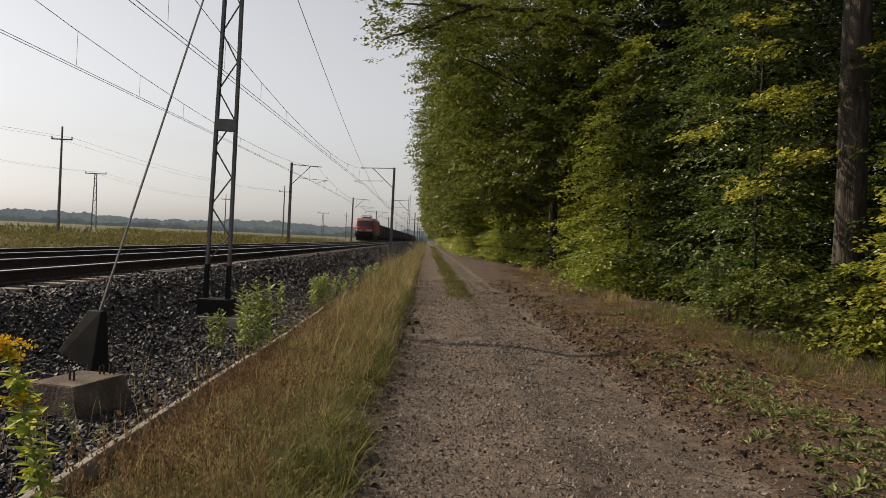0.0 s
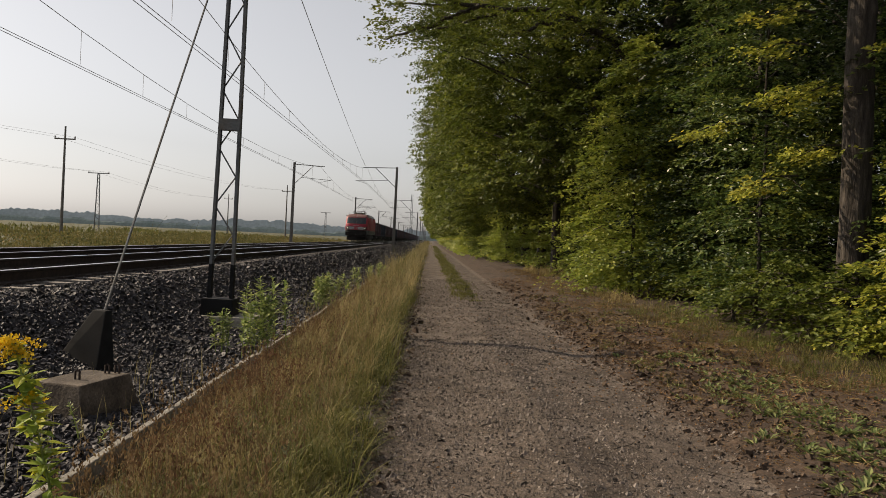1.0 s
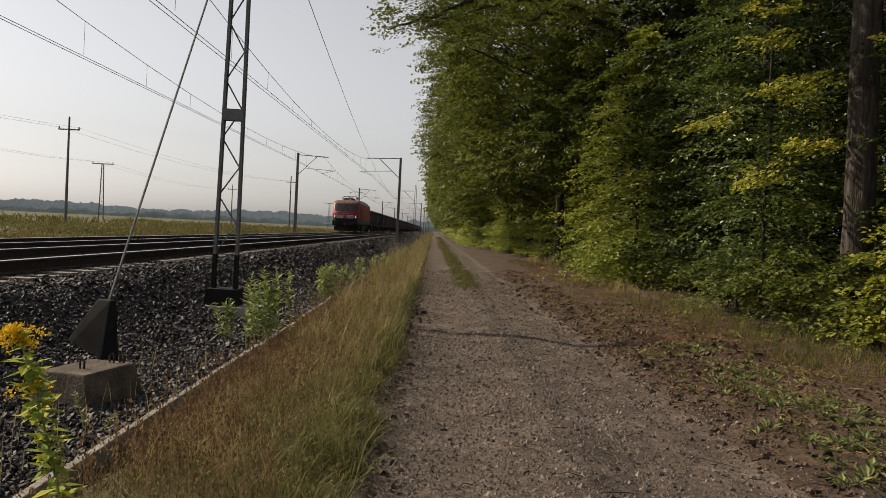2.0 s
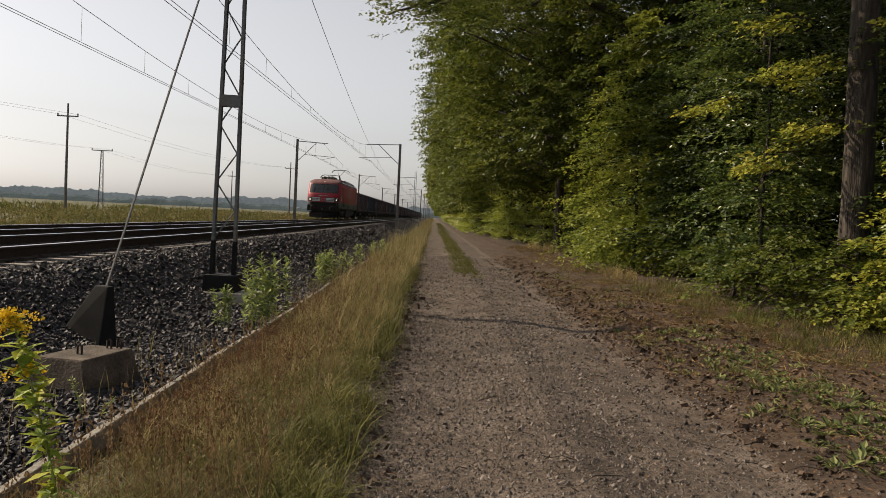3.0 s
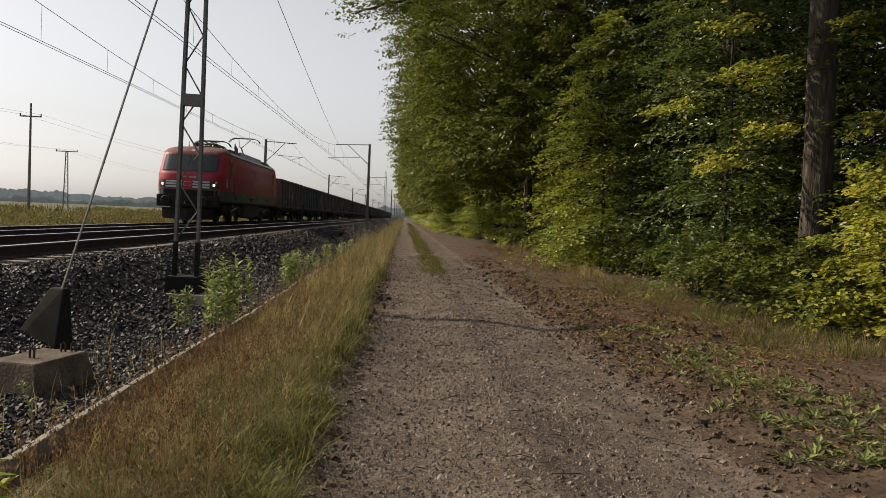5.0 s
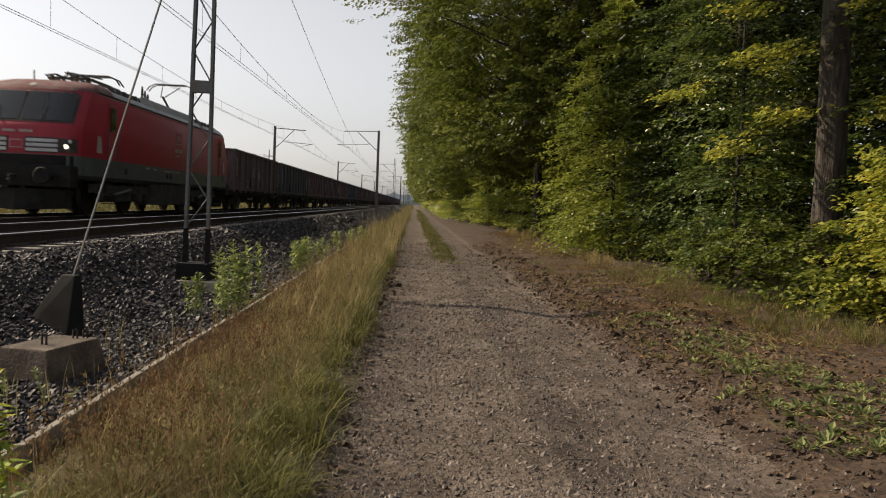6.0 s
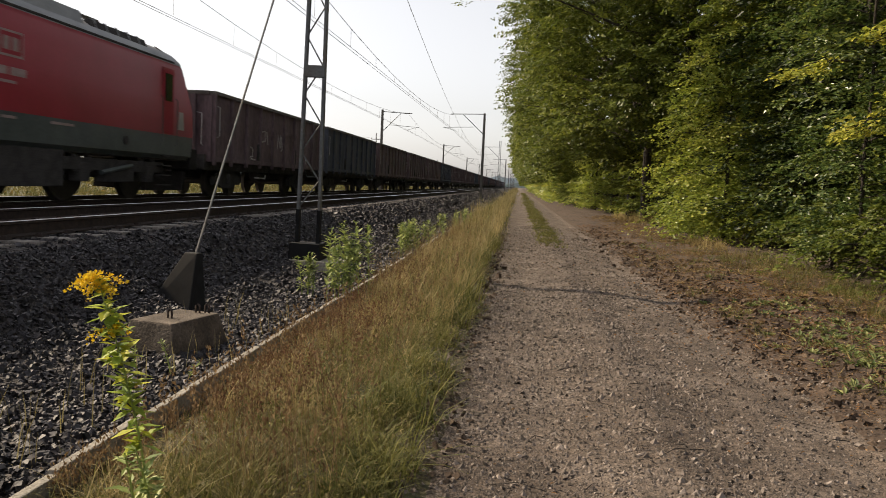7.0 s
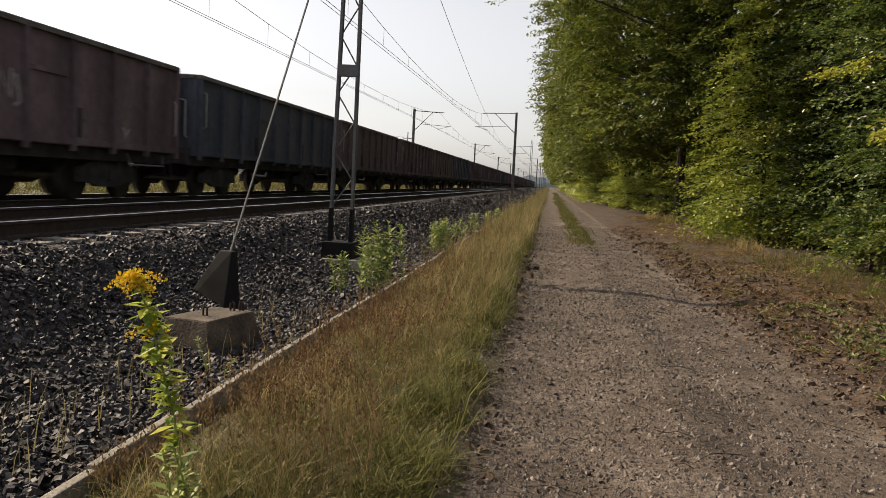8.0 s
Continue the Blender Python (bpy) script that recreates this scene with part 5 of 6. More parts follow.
# red-brown dead docks and sorrel, thick along the kerb
n = 1100
x, y = -1.93 + 0.75 * rng.uniform(0, 1, n) ** 1.3, 4.6 + 7.5 * rng.uniform(0, 1, n)
ok = np.array([noise.noise((a * 1.5, b * 0.9, 2.2)) for a, b in zip(x, y)]) > -0.12
x, y = x[ok], y[ok]
n = len(x)
h = rng.uniform(0.20, 0.48, n) * np.clip(0.5 + 0.10 * (y - 4.6), 0.45, 1.0) * np.clip((x + 2.02) / 0.42, 0.35, 1.0)
v1, f1, tip = blades(x, y, land(x, y), h, np.full(n, 0.004), rng.uniform(0.03, 0.25, n))
foot = np.stack([x, y, land(x, y)], 1)
m = 11
u = rng.uniform(0.35, 1.0, (n, m, 1))
c = (foot[:, None] * (1 - u) + tip[:, None] * u).reshape(-1, 3) + rng.normal(0, 0.012, (n * m, 3))
v2, f2 = leaf_cards(c, rng.normal(0, 1, (n * m, 3)) + [0, 0, 0.9], rng.normal(0, 1, (n * m, 3)), rng.uniform(0.010, 0.026, n * m), 0.6)
tri = np.concatenate([f2[:, [0, 1, 2]], f2[:, [0, 2, 3]]])
tagged(new("dead_stems", quick_mesh("dead_stems", np.concatenate([v1, v2]), np.concatenate([f1, tri + len(v1)]), M_SORREL)), "red-brown dead flower stems standing along the kerb", "grass", kind="stuff")
# cut dead grass lying at the foot of the wood
n = 15000
x = np.concatenate([rng.normal(4.5, 0.55, 9000), rng.uniform(2.5, 5.6, 6000)])
y = np.concatenate([rng.uniform(8, 45, 9000), rng.uniform(5, 20, 6000)])
ok = np.array([noise.noise((a * 0.9, b * 0.6, 5.5)) for a, b in zip(x, y)]) > -0.22
x, y = x[ok], y[ok]
n = len(x)
v, f = leaf_cards(np.stack([x, y, land(x, y) + rng.uniform(0.004, 0.06, n)], 1), np.stack([rng.normal(0, 1, n), rng.normal(0, 1, n), rng.normal(0.1, 0.25, n)], 1), np.stack([rng.normal(0, 0.4, n), rng.normal(0, 0.4, n), np.ones(n)], 1),
                  rng.uniform(0.06, 0.16, n) * (1 + 0.015 * y), 0.06, 0.02)
tagged(new("cut_grass", quick_mesh("cut_grass", v, f, M_CLIPPING)), "tawny dead cut grass lying before the wood", "grass", kind="stuff")
# small withered leaves and husks caught in the grass
for mat, label, n, top in ((M_DRYGRASS, "withered leaf shreds tangled in the verge grass", 9000, 0.20), (M_GREENGRASS, "small green leaves in the verge grass", 14000, 0.16)):
    x, y = rng.uniform(-1.95, -0.5, n), 2.4 + 22 * rng.uniform(0, 1, n) ** 1.5
    lim = top * np.clip((x + 2.05) / 0.75, 0.2, 1.0) * np.clip((-0.38 - x) / 0.3, 0.25, 1.0) * (0.8 + 0.05 * np.clip(y - 5, 0, 14))
    p = np.stack([x, y, land(x, y) + lim * rng.uniform(0.05, 1.15, n)], 1)
    v, f = leaf_cards(p, rng.normal(0, 1, (n, 3)) + [0, 0, 0.5], rng.normal(0, 1, (n, 3)) + [0, 0, 0.8], rng.uniform(0.014, 0.04, n) * (1 + 0.04 * y), 0.3, 0.05)
    tagged(new("grass_shreds", quick_mesh("grass_shreds", v, f, mat)), label, "grass", kind="stuff")
# brown seed heads on stalks
x, y = -1.97 + 1.25 * rng.uniform(0, 1, 1500) ** 1.4, 3.4 + 18 * rng.uniform(0, 1, 1500) ** 1.7
h = rng.uniform(0.30, 0.62, 1500) * np.clip((x + 2.05) / 0.55, 0.3, 1.0)
v1, f1, tip = blades(x, y, land(x, y), h, np.full(1500, 0.0035), rng.uniform(0.05, 0.35, 1500))
m = 7
c = np.repeat(tip, m, 0) - np.stack([np.zeros(1500 * m), np.zeros(1500 * m), rng.uniform(0, 0.14, 1500 * m)], 1) + rng.normal(0, 0.008, (1500 * m, 3))
v2, f2 = leaf_cards(c, np.stack([rng.normal(0, 0.5, len(c)), rng.normal(0, 0.5, len(c)), np.ones(len(c))], 1), rng.normal(0, 1, (len(c), 3)), rng.uniform(0.018, 0.035, len(c)), 0.4)
tri = np.concatenate([f2[:, [0, 1, 2]], f2[:, [0, 2, 3]]])
tagged(new("seed_heads", quick_mesh("seed_heads", np.concatenate([v1, v2]), np.concatenate([f1, tri + len(v1)]), M_SEED)), "reddish-brown withered grass seed heads on stalks", "grass", kind="stuff")
# rough meadow beyond the tracks
grass("meadow_weeds", [(9000, -24, -13.6, 8, 60, 0.20, 0.02, 1.2, 0.3), (8000, -34, -14.0, 60, 160, 0.30, 0.05, 0.9, 0.8), (4000, -70, -24, 30, 200, 0.4, 0.12, 0.8, 1.0), (350, -16, -13.8, 12, 120, 0.7, 0.04, 0.4, 0.4)], M_CROP, "rough green and tawny growth behind the railway", "meadow")
grass("meadow_green", [(5000, -22, -13.8, 8, 60, 0.20, 0.022, 1.2, 0.4), (5000, -40, -14.2, 40, 160, 0.32, 0.06, 0.9, 0.9), (3000, -90, -40, 60, 260, 0.45, 0.2, 0.6, 1.5)], M_GREENGRASS, "green weeds in the rough meadow", "meadow")
n = 22000
y = 10 + 130 * rng.uniform(0, 1, n) ** 1.4
x = -13.7 - rng.uniform(0, 1, n) ** 1.5 * (6 + 0.12 * y)
top = np.array([0.55 + 0.5 * noise.noise((a * 0.35, b * 0.2, 3.3)) for a, b in zip(x, y)])
p = np.stack([x, y, ground_many(x) + np.clip(top, 0.15, 1.1) * rng.uniform(0.0, 1.0, n)], 1)
v, f = leaf_cards(p, rng.normal(0, 1, (n, 3)) + [0, 0, 0.4], rng.normal(0, 1, (n, 3)) + [0, 0, 0.6], rng.uniform(0.05, 0.13, n) * (1 + 0.012 * y), 0.5, 0.05)
tagged(new("meadow_herbs", quick_mesh("meadow_herbs", v, f, M_CROP)), "leafy tawny and green herbs edging the meadow", "meadow", kind="stuff")


# ---- herbs ----
def herb(x, y, stems, height, label, bloom=False, spread=0.12, leaf=0.10, name="goldenrod", lean=(0, 0), dense=1.0):
    """Leafy upright stems; the blooming one carries yellow sprays."""
    plant = tagged(new(name), label, "wild plant", "wild plants by the kerb")
    plant.matrix_basis = pose(x, y, ground_z(x) - 0.02)
    for i in range(stems):
        bx0, by0 = (rng.normal(0, spread, 2) if i else (0, 0))
        h = height * (rng.uniform(0.65, 1.0) if i else 1.0)
        tx, ty = bx0 + lean[0] + rng.normal(0, 0.05) * (stems > 1), by0 + lean[1] + rng.normal(0, 0.05) * (stems > 1)
        pts = [(bx0 + (tx - bx0) * u ** 1.5, by0 + (ty - by0) * u ** 1.5, h * u) for u in np.linspace(0, 1, 7)]
        stem = part("stem", Shape().tube(pts, 0.0065, 6, 0.003), M_WEED, plant)
        n = int(h * 95 * dense)
        u = rng.uniform(0.22 if not bloom else 0.34, 1.0, n)
        pos = np.stack([bx0 + (tx - bx0) * u ** 1.5, by0 + (ty - by0) * u ** 1.5, h * u], 1)
        az = np.arange(n) * 2.4 + rng.normal(0, 0.3, n)
        way = np.stack([np.cos(az), np.sin(az), rng.normal(0.35 if not bloom else 0.0, 0.4, n)], 1)
        nrm = np.stack([-0.4 * np.cos(az), -0.4 * np.sin(az), np.ones(n)], 1)
        L = leaf * rng.uniform(0.6, 1.15, n) * np.where(u > 0.9, 0.55, 1.0)
        v, f = leaf_cards(pos, way, nrm, L, 0.46 if bloom else 0.36, 0.06)
        part("leaves", quick_mesh("leaves", v, f, M_GOLDLEAF if bloom else M_WEED), None, stem)
        if bloom:
            c = []
            for ux, lo, hi, k in ((1.0, 0.03, 0.10, 13), (0.97, 0.03, 0.075, 6), (0.81, 0.03, 0.085, 6)):
                p = np.array([bx0 + (tx - bx0) * ux ** 1.5, by0 + (ty - by0) * ux ** 1.5, h * ux])
                for j in range(k):
                    a = rng.uniform(0, 6.28)
                    d = np.array([math.cos(a), math.sin(a), rng.uniform(0.0, 0.45)])
                    reach = rng.uniform(0.45, 1.25)
                    for q in np.linspace(0.2, 1, 24):
                        c.append(p + d * hi * reach * q + [0, 0, -0.055 * q * q] + rng.normal(0, 0.007, 3))
            c = np.array(c)
            v, f = leaf_cards(c, rng.normal(0, 1, c.shape) + [0, 0, 0.6], rng.normal(0, 1, c.shape), rng.uniform(0.010, 0.019, len(c)), 0.9)
            part("blossom", quick_mesh("blossom", v, f, M_YELLOW), None, stem, "bright yellow flower spray")
    return plant


herb(-1.41, 3.18, 1, 1.03, "tall goldenrod in yellow bloom beside the concrete kerb", True, leaf=0.10, lean=(-0.21, -0.06), dense=1.9)
herb(-1.33, 3.05, 3, 0.40, "low green leafy shoot beside the goldenrod", leaf=0.09, spread=0.04, name="green_shoot")
herb(-2.08, 10.1, 11, 1.02, "clump of tall green leafy herbs beside the mast footing", spread=0.11, leaf=0.12, dense=0.85)
herb(-2.62, 10.4, 4, 0.6, "small green herb in the ballast near the mast", spread=0.07, leaf=0.10)
herb(-2.1, 16.6, 9, 0.8, "green leafy herbs at the concrete kerb", spread=0.2, leaf=0.13)
herb(-2.4, 21.5, 7, 0.6, "green leafy herbs at the concrete kerb", spread=0.4, leaf=0.14)
herb(-1.7, 27.0, 8, 0.7, "green leafy herbs at the concrete kerb", spread=0.4, leaf=0.15)
herb(-2.5, 5.9, 3, 0.30, "withered thin weeds on the ballast by the anchor block", spread=0.16, leaf=0.05)

sx, sy = rng.uniform(-2.95, -2.15, 90), rng.uniform(3.3, 8.5, 90)
v, f, tip = blades(sx, sy, land(sx, sy), rng.uniform(0.15, 0.42, 90), np.full(90, 0.007), rng.uniform(0.05, 0.4, 90))
tagged(new("dry_stalks", quick_mesh("dry_stalks", v, f, M_DRYGRASS)), "thin grey withered stalks standing in the ballast", "grass", kind="stuff")

# green rosettes and litter on the turned soil
pos, way, nrm, L = [], [], [], []
for i in range(430):
    if i < 350:
        cy = 5.0 + 6.5 * rng.uniform(0, 1) ** 1.3
        cx = rng.normal(3.35, 0.3) + 0.2 * noise.noise((cy * 1.3, 0.2, 0.7))
    else:
        cx, cy = rng.uniform(2.5, 4.8), rng.uniform(6, 24)
    k = rng.integers(7, 16)
    az = rng.uniform(0, 6.28, k)
    d = np.stack([np.cos(az), np.sin(az), rng.uniform(0.15, 0.9, k)], 1)
    pos.append(np.stack([cx + 0.03 * np.cos(az), cy + 0.03 * np.sin(az), np.full(k, ground_z(cx) + bumps(cx, cy) + 0.005)], 1)), way.append(d)
    nrm.append(np.stack([-0.3 * np.cos(az), -0.3 * np.sin(az), np.ones(k)], 1)), L.append(rng.uniform(0.035, 0.10, k) * rng.uniform(0.6, 1.15))
v, f = leaf_cards(np.concatenate(pos), np.concatenate(way), np.concatenate(nrm), np.concatenate(L), 0.40, 0.10)
tagged(new("soil_weeds", quick_mesh("soil_weeds", v, f, M_SOILWEED)), "low green weeds growing on turned soil", "weeds", kind="stuff")
n = 19000
x = np.concatenate([rng.uniform(2.4, 5.2, 12000), rng.normal(3.6, 0.8, 6600), rng.uniform(-0.5, 2.4, 400)])
y = np.concatenate([rng.uniform(5, 34, 12000), rng.uniform(4.6, 14, 6600), rng.uniform(3, 24, 400)])
p = np.stack([x, y, land(x, y) + rng.uniform(0.0, 0.035, n)], 1)
v, f = leaf_cards(p, np.stack([rng.normal(0, 1, n), rng.normal(0, 1, n), rng.normal(0, 0.35, n)], 1), np.stack([rng.normal(0, 0.5, n), rng.normal(0, 0.5, n), np.ones(n)], 1), np.where(y < 8, 0.65, 1.0) * rng.uniform(0.018, 0.05, n), 0.55, 0.15)
tagged(new("leaf_litter", quick_mesh("leaf_litter", v, f, M_LITTER)), "brown dead leaves strewn at the wood's edge", "leaf litter", kind="stuff")
twigs = Shape()
for i in range(130):
    cx, cy, a, l = rng.uniform(-0.4, 4.6), rng.uniform(3.2, 16), rng.uniform(0, 6.28), rng.uniform(0.08, 0.4)
    z = ground_z(cx) + bumps(cx, cy) + 0.015
    twigs.tube([(cx, cy, z), (cx + 0.5 * l * math.cos(a), cy + 0.5 * l * math.sin(a), z + 0.015), (cx + l * math.cos(a + 0.3), cy + l * math.sin(a + 0.3), z)], 0.004, 5, 0.002)
tagged(new("twigs", twigs.mesh("twigs", M_BARK)), "thin dry twigs lying on track and soil", "twigs", kind="stuff")

# ---- the wood's edge ----
def layered(name, height, radius, low, branches, nodes, per, leaf, mat, label, girth=0.07, point=0.6, facing=0.7, spread=0.4):
    """A slim trunk with branches that carry flat two-ranked fans of leaves, storey above storey, as hornbeam and beech do."""
    t = tagged(new(name), label, "tree" if name == "tree" else "bush", "trees of the wood's edge" if name == "tree" else "undergrowth of the wood's edge")
    part("trunk", Shape().tube([(rng.normal(0, 0.03) * i ** 0.5, rng.normal(0, 0.03) * i ** 0.5, height * 0.97 * i / 7) for i in range(8)], girth, 10, girth * 0.2), M_BARK, t, smooth=True)
    B = branches
    h = (np.arange(B) + rng.uniform(0, 1, B)) / B
    h = h ** 1.15
    L = radius * (0.6 + 0.4 * np.clip(h / 0.18, 0, 1)) * ((1 - h) ** point + 0.10) * rng.uniform(0.55, 1.12, B)
    az = np.where(rng.uniform(0, 1, B) < facing, radians(215) + rng.uniform(-1.7, 1.7, B), rng.uniform(0, 6.283, B))
    way = np.stack([np.cos(az), np.sin(az), np.zeros(B)], 1)
    rise, sag = rng.uniform(0.15, 0.6, B), rng.uniform(0.25, 0.65, B)
    z0 = low + (height - low) * h
    up = np.array([0, 0, 1.0])

    def along(u):
        return way * (L * u)[:, None] + up * (z0 + L * (rise * u - sag * u * u))[:, None]

    us = np.linspace(0.08, 1.0, nodes)
    c = np.stack([along(u) for u in us], 1)                                     # branch, node
    side = np.stack([-np.sin(az), np.cos(az), np.zeros(B)], 1)
    tl = (L[:, None] * spread * (1.05 - 0.6 * us[None]) + 0.10) * rng.uniform(0.6, 1.2, (B, nodes))
    s2 = np.array([-1.0, 1.0])
    fan = way[:, None, None] * 0.65 + side[:, None, None] * (s2[None, None, :, None] * 0.8) + up * rng.normal(-0.08, 0.16, (B, nodes, 2, 1))
    q = rng.uniform(0.1, 1.0, (B, nodes, 2, per))
    pos = c[:, :, None, None] + fan[:, :, :, None] * (tl[:, :, None, None] * q)[..., None] - up * (0.22 * tl[:, :, None, None] * q * q)[..., None]
    pos = (pos + rng.normal(0, 0.022, pos.shape)).reshape(-1, 3)
    fl = np.repeat(fan.reshape(-1, 3), per, 0)
    n = len(pos)
    cross = unit(np.cross(fl, np.tile(up, (n, 1))))
    lw = fl + cross * (rng.choice([-1.0, 1.0], n) * rng.uniform(0.3, 1.1, n))[:, None] + up * rng.normal(-0.22, 0.25, n)[:, None]
    nrm = up * 0.9 + rng.normal(0, 0.38, (n, 3)) + np.repeat(way, nodes * 2 * per, 0) * 0.35
    keep = pos[:, 2] > 0.08
    v, f = leaf_cards(pos[keep], lw[keep], nrm[keep], leaf * rng.uniform(0.6, 1.25, keep.sum()), 0.62, 0.10)
    part("crown", quick_mesh("crown", v, f, mat), None, t)
    for i in range(0, B, max(1, B // 26)):
        part("limb", Shape().tube([along(u)[i] for u in (0, 0.25, 0.5, 0.75, 0.95)], 0.012 + 0.10 * girth, 5, 0.004), M_BARK, t)
    return t


oak_a = tree("tree", 17.0, 5.0, 3.8, 96, 14, 26, 0.185, M_LEAF, "tall oak with dense green crown over the track", 0.26, 2.0, 14, 0.5, 1.05)
oak_b = tree("tree", 16.0, 4.8, 3.2, 90, 14, 26, 0.185, M_LEAF, "tall oak with dense green crown over the track", 0.23, 1.9, 14, 0.5, 1.05)
oak_c = tree("tree", 16.0, 4.7, 3.0, 60, 10, 20, 0.34, M_LEAF, "far oak of the wood's edge with green crown", 0.25, 2.2, 5, 0.7, 1.3)
oak_far = tree("tree", 16.0, 4.7, 3.0, 30, 8, 12, 0.62, M_LEAF, "far oak of the wood's edge with green crown", 0.25, 2.2, 3, 0.8, 1.5)
# the hornbeams' lit and shaded looks come partly from their two leaf colours
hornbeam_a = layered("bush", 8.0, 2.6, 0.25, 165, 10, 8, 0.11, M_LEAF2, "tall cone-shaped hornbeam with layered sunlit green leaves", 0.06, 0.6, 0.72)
hornbeam_b = layered("bush", 8.6, 1.9, 0.5, 82, 9, 8, 0.11, M_LEAF4, "tall layered hornbeam with green leaves darkened as shade", 0.045, 0.4, 0.7)
hornbeam_low = layered("bush", 1.35, 1.7, 0.25, 17, 10, 8, 0.10, M_LEAF, "low spreading hornbeam with layered green leaves", 0.04, 0.35, 0.8)
hazel_b = tree("bush", 5.2, 1.7, 0.3, 34, 15, 21, 0.12, M_LEAF, "dense dark green undergrowth bush", 0.06, 0.3, 9, 0.42, 0.7, 0.55, simple=False)
hazel_c = tree("bush", 6.0, 1.9, 0.3, 30, 9, 22, 0.22, M_LEAF2, "far undergrowth bush with sunlit leaves", 0.06, 0.4, 4, 0.6, 0.8, 0.5)
hazel_far = tree("bush", 6.0, 1.9, 0.3, 18, 8, 11, 0.42, M_LEAF2, "far undergrowth bush with sunlit leaves", 0.06, 0.4, 3, 0.7, 0.9, 0.5)
hazel_d = layered("bush", 6.8, 2.0, 0.25, 90, 9, 6, 0.14, M_LEAF2, "hornbeam undergrowth with sunlit green leaves", 0.06, 0.6, 0.75)
# inner trees whose leaf colour already holds the shade of the wood
deep = tree("tree", 15.0, 4.6, 0.8, 52, 8, 24, 0.27, M_SHADELEAF, "tree inside the wood with shade-darkened leaf colour", 0.2, 0.0, 4, 0.9, 1.5)
shade = tree("tree", 13.0, 3.6, 0.8, 60, 10, 20, 0.15, M_SHADELEAF, "slender tree in the wood with shade-darkened leaf colour", 0.13, 0.0, 6, 0.6, 1.1, simple=False)
gold = layered("bush", 2.3, 1.15, 0.2, 46, 8, 7, 0.095, M_LEAF3, "yellowing low hornbeam bush at the wood's edge", 0.03, 0.4, 0.7)


def plant_at(ob, x, y, turn, first=set()):
    m = pose(x, y, ground_z(x) - 0.05, 0, 0, turn)
    if ob.name in first:
        return copy_thing(ob, m)
    first.add(ob.name)
    ob.matrix_basis = m
    return ob


yy, i = 34.0, 0
while yy < 420:
    ob = (oak_a, oak_b)[i % 2] if yy < 72 else oak_c if yy < 160 else oak_far
    plant_at(ob, 6.1 + rng.uniform(-0.5, 0.5), yy, rng.uniform(-35, 35))
    yy, i = yy + (6.6 if yy < 95 else 9.5) * rng.uniform(0.85, 1.15), i + 1
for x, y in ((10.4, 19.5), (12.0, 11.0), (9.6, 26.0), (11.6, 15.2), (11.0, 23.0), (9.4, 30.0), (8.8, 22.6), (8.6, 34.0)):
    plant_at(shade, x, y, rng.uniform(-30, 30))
plant_at(oak_b, 9.8, 33.0, 12)
plant_at(oak_a, 10.6, 28.4, -20)
yy = 33.0
while yy < 300:
    ob = (hazel_d, hazel_d, hazel_b)[rng.integers(0, 3)] if yy < 80 else hazel_c if yy < 130 else hazel_far
    plant_at(ob, float(np.interp(yy, (36, 50, 60), (7.3, 6.9, 5.6))) + rng.uniform(-0.4, 0.3), yy, rng.uniform(-40, 40))
    yy += (3.4 if yy < 70 else 4.6) * rng.uniform(0.85, 1.15)
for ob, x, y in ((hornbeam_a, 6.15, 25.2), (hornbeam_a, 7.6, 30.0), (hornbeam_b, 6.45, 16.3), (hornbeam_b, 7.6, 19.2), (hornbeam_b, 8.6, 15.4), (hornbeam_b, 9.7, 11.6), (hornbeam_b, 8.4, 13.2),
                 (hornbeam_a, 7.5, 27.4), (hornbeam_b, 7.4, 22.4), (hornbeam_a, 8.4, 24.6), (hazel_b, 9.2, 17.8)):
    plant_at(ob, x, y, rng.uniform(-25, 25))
for x, y in ((6.0, 13.9), (6.55, 12.5), (6.5, 17.6)):
    plant_at(hornbeam_low, x, y, rng.uniform(-30, 30))
for x, y in ((7.35, 12.0), (7.9, 11.0), (8.3, 12.4), (6.75, 11.1), (7.3, 10.2)):
    plant_at(gold, x, y, rng.uniform(-40, 40))
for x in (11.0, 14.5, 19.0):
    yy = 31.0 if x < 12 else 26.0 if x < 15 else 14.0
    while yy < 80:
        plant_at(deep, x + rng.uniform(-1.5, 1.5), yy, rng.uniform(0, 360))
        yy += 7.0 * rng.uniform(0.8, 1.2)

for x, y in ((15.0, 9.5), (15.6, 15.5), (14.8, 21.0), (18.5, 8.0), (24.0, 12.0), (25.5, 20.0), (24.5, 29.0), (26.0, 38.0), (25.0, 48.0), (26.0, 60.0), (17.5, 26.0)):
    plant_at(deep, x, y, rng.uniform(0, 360))

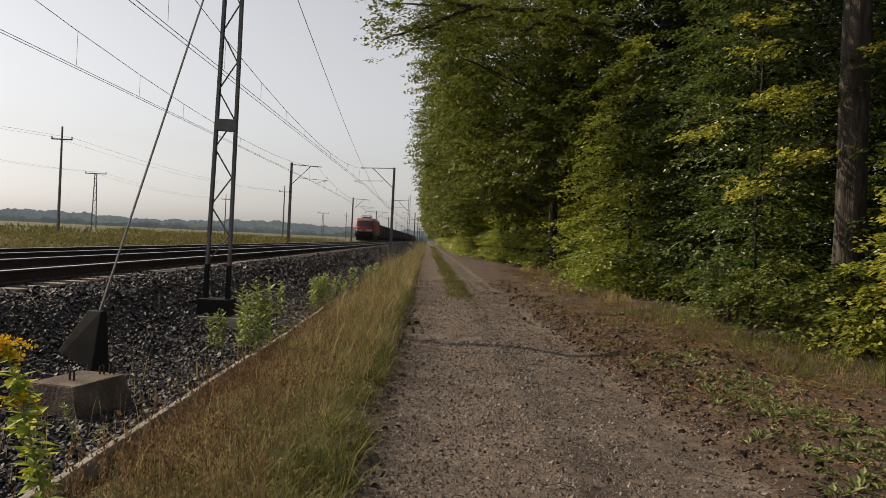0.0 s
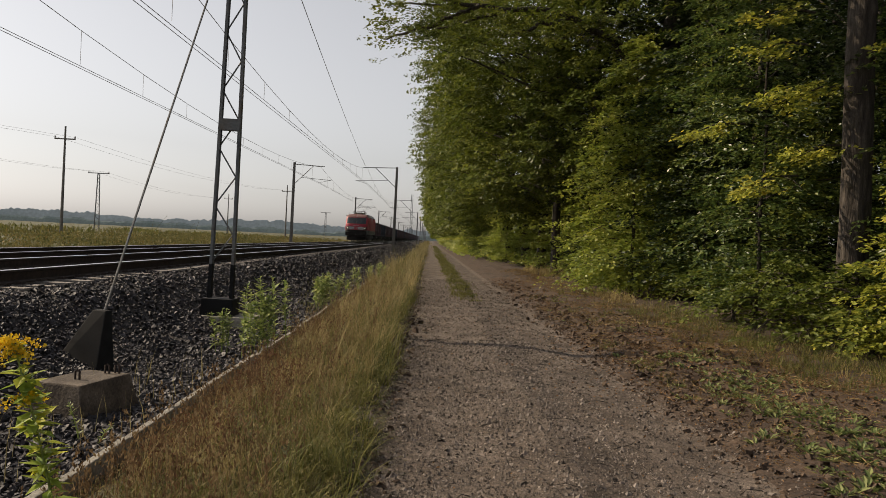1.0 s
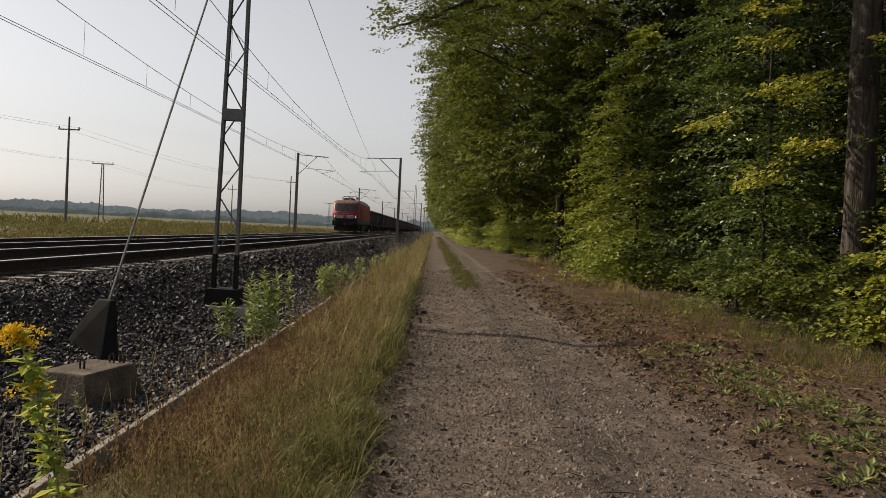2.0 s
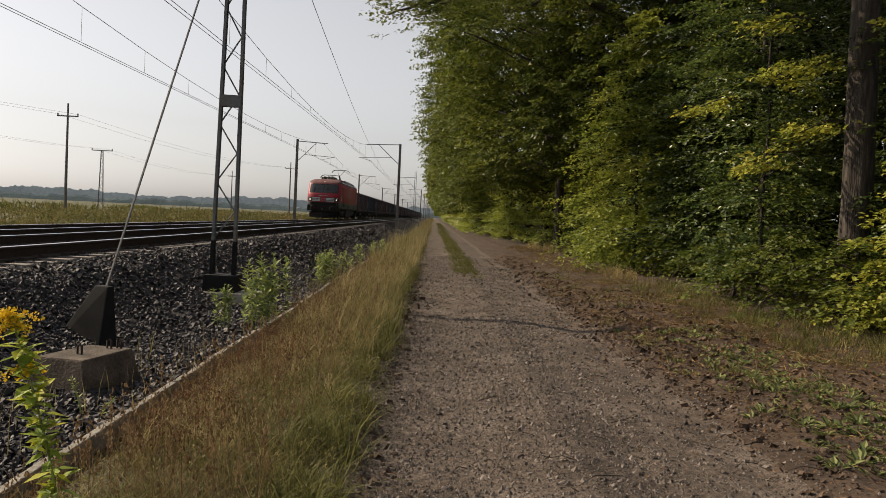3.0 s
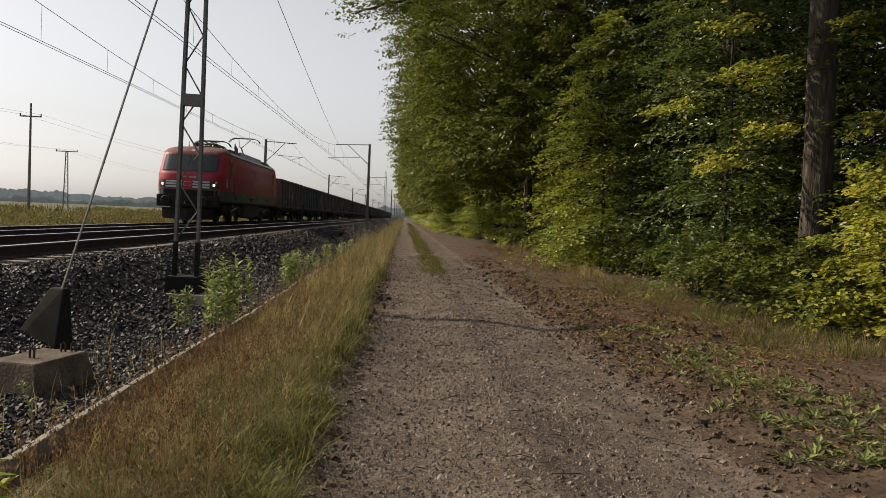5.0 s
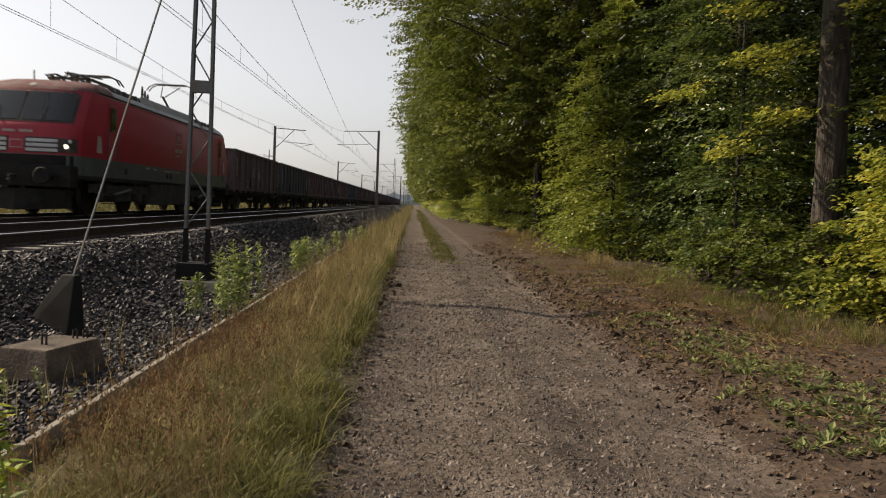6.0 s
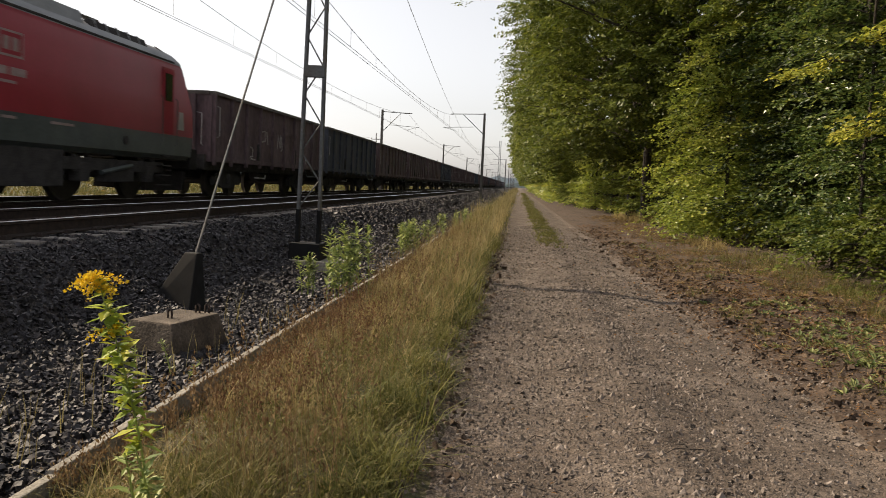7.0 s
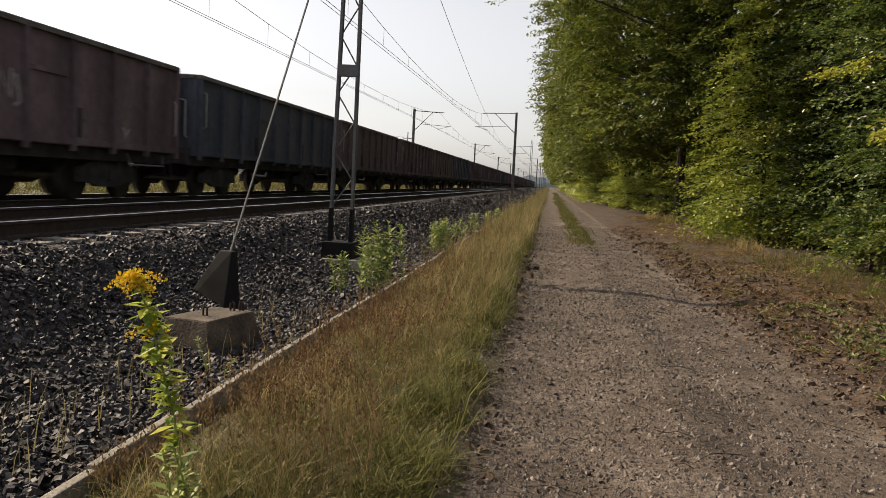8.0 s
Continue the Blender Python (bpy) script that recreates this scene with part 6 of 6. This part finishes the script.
# the big bare trunk among the bushes
big = tagged(new("tree"), "thick furrowed oak trunk standing among the bushes", "tree", "trees of the wood's edge")
big.matrix_basis = pose(6.87, 13.5, 0.0)
KNOTS = ((3.7, 4.5, 0.05), (3.6, 2.8, 0.045), (4.6, 3.6, 0.03), (4.2, 1.2, 0.03), (5.2, 5.6, 0.04))   # angle, height, bulge
rings, sides, tv = 190, 44, []
for i in range(rings):
    z = -0.2 + 0.072 * i
    for j in range(sides):
        a = 2 * math.pi * j / sides
        r = (0.245 - 0.0055 * z) * (1 + 0.35 * math.exp(-max(z, 0) * 2.2))
        r += 0.016 * noise.noise((3.2 * math.cos(a), 3.2 * math.sin(a), z * 0.6)) + 0.014 * abs(noise.noise((9 * math.cos(a), 9 * math.sin(a), z * 1.6)))
        for ka, kz, kh in KNOTS:
            d = math.atan2(math.sin(a - ka), math.cos(a - ka))
            r += kh * math.exp(-(d / 0.35) ** 2 - ((z - kz) / 0.11) ** 2)
        tv.append((r * math.cos(a) + 0.03 * math.sin(z * 0.8), r * math.sin(a), z))
tf = [(i * sides + j, i * sides + (j + 1) % sides, (i + 1) * sides + (j + 1) % sides, (i + 1) * sides + j) for i in range(rings - 1) for j in range(sides)]
part("trunk", quick_mesh("trunk", tv, tf, M_BARK, True), None, big)
c = np.stack([rng.normal(0, 2.2, 160), rng.normal(0, 2.2, 160), rng.uniform(8, 15, 160)], 1)
v, f = sprays(c, c * [1, 1, 0] + 0.01, 36, 0.9, 0.7, 0.18)
part("crown", quick_mesh("crown", v, f, M_LEAF), None, big)
# unseen leaves added above the view, only to shade trunk and bushes
c = np.stack([rng.uniform(-5, -0.8, 110), rng.uniform(-1.5, 3.0, 110), rng.uniform(6.7, 9.5, 110)], 1)
v, f = sprays(c, c * [1, 1, 0] + 0.01, 30, 0.9, 0.7, 0.18)
part("low_bough_leaves", quick_mesh("low_bough_leaves", v, f, M_LEAF), None, big)
limbs(big, [(0, 0, 6.6), (0, 0, 7.0), (0, 0, 8.2), (0, 0, 9.0), (0, 0, 10.5), (0, 0, 11.5)], [(-4.2, 0.4, 8.2), (-3.6, 2.0, 8.6), (2.4, 0.5, 10.5), (-2.2, -0.6, 11), (0.4, 2.2, 12.5), (-0.5, -2, 13)], 0.09, M_BARK)


# single sprays reaching out of the shade, their sunlight put into the leaf colour
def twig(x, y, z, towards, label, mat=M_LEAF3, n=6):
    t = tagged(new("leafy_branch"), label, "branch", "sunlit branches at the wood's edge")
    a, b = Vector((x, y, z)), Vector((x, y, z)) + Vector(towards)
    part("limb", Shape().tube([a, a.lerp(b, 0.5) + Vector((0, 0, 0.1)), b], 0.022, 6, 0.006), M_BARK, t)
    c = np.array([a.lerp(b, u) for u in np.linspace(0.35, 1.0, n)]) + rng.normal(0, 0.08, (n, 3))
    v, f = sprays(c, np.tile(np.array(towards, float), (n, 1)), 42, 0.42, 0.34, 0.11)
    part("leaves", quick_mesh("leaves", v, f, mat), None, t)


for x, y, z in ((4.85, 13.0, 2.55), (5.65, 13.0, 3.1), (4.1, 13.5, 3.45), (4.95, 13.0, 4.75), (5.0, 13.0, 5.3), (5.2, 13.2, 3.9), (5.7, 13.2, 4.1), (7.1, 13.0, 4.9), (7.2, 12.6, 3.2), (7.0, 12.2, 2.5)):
    twig(x + 1.2, y + 0.8, z + 0.35, (-1.2, -0.8, -0.35), "yellow-green leafy branch before dark foliage, sunlight put into its colour")
# an oak behind the first hornbeam whose heavy boughs reach out over the track
oak = tagged(new("tree"), "old oak with heavy dark boughs reaching over the track", "tree", "trees of the wood's edge")
oak.matrix_basis = pose(7.9, 28.6, 0.1)
part("trunk", Shape().tube([(0.04 * math.sin(i * 1.3), 0.04 * math.cos(i * 1.9), -0.2 + 1.1 * i) for i in range(13)], 0.32, 14, 0.18), M_BARK, oak, smooth=True)
for bend in ([(0, 0, 6.2), (-1.8, -0.8, 8.2), (-3.6, -1.4, 8.9), (-6.3, -2.2, 8.7), (-8.6, -2.6, 8.9)], [(-3.2, -1.3, 8.8), (-4.4, -2.0, 8.1), (-5.2, -2.4, 7.6)],
             [(0, 0, 7.5), (-2.4, 0.9, 9.6), (-5.2, 1.6, 10.2), (-8.4, 2.0, 10.4)], [(-4.8, 1.5, 10.1), (-6.2, 0.6, 9.2), (-7.2, 0.2, 8.6)], [(-5.8, -2.1, 8.7), (-7.0, -1.6, 8.2), (-8.2, -1.2, 7.9)]):
    pts = [Vector((p[0] * 1.18, p[1] * 1.5, p[2])) for p in bend]
    smooth_pts = [pts[min(int(u), len(pts) - 2)].lerp(pts[min(int(u), len(pts) - 2) + 1], u - min(int(u), len(pts) - 2)) + Vector(rng.normal(0, 0.04, 3)) for u in np.linspace(0, len(pts) - 1, 4 * len(pts))]
    bough = part("bough", Shape().tube(smooth_pts, 0.15 if bend[0][0] == 0 else 0.08, 8, 0.03), M_BARK, oak, "dark heavy bough", smooth=True)
    at = np.array([p for p in smooth_pts if p.x < -1.5])
    c = np.repeat(at, 8, 0) + rng.normal(0, 1, (len(at) * 8, 3)) * [0.45, 0.65, 0.32] + [-0.1, 0, 0.12]
    v, f = sprays(c, rng.normal(0, 1, c.shape) * [1, 1, 0.3] + [-0.5, 0, 0], 26, 0.42, 0.32, 0.115)
    part("leaves", quick_mesh("leaves", v, f, M_LEAF), None, bough)

motions()
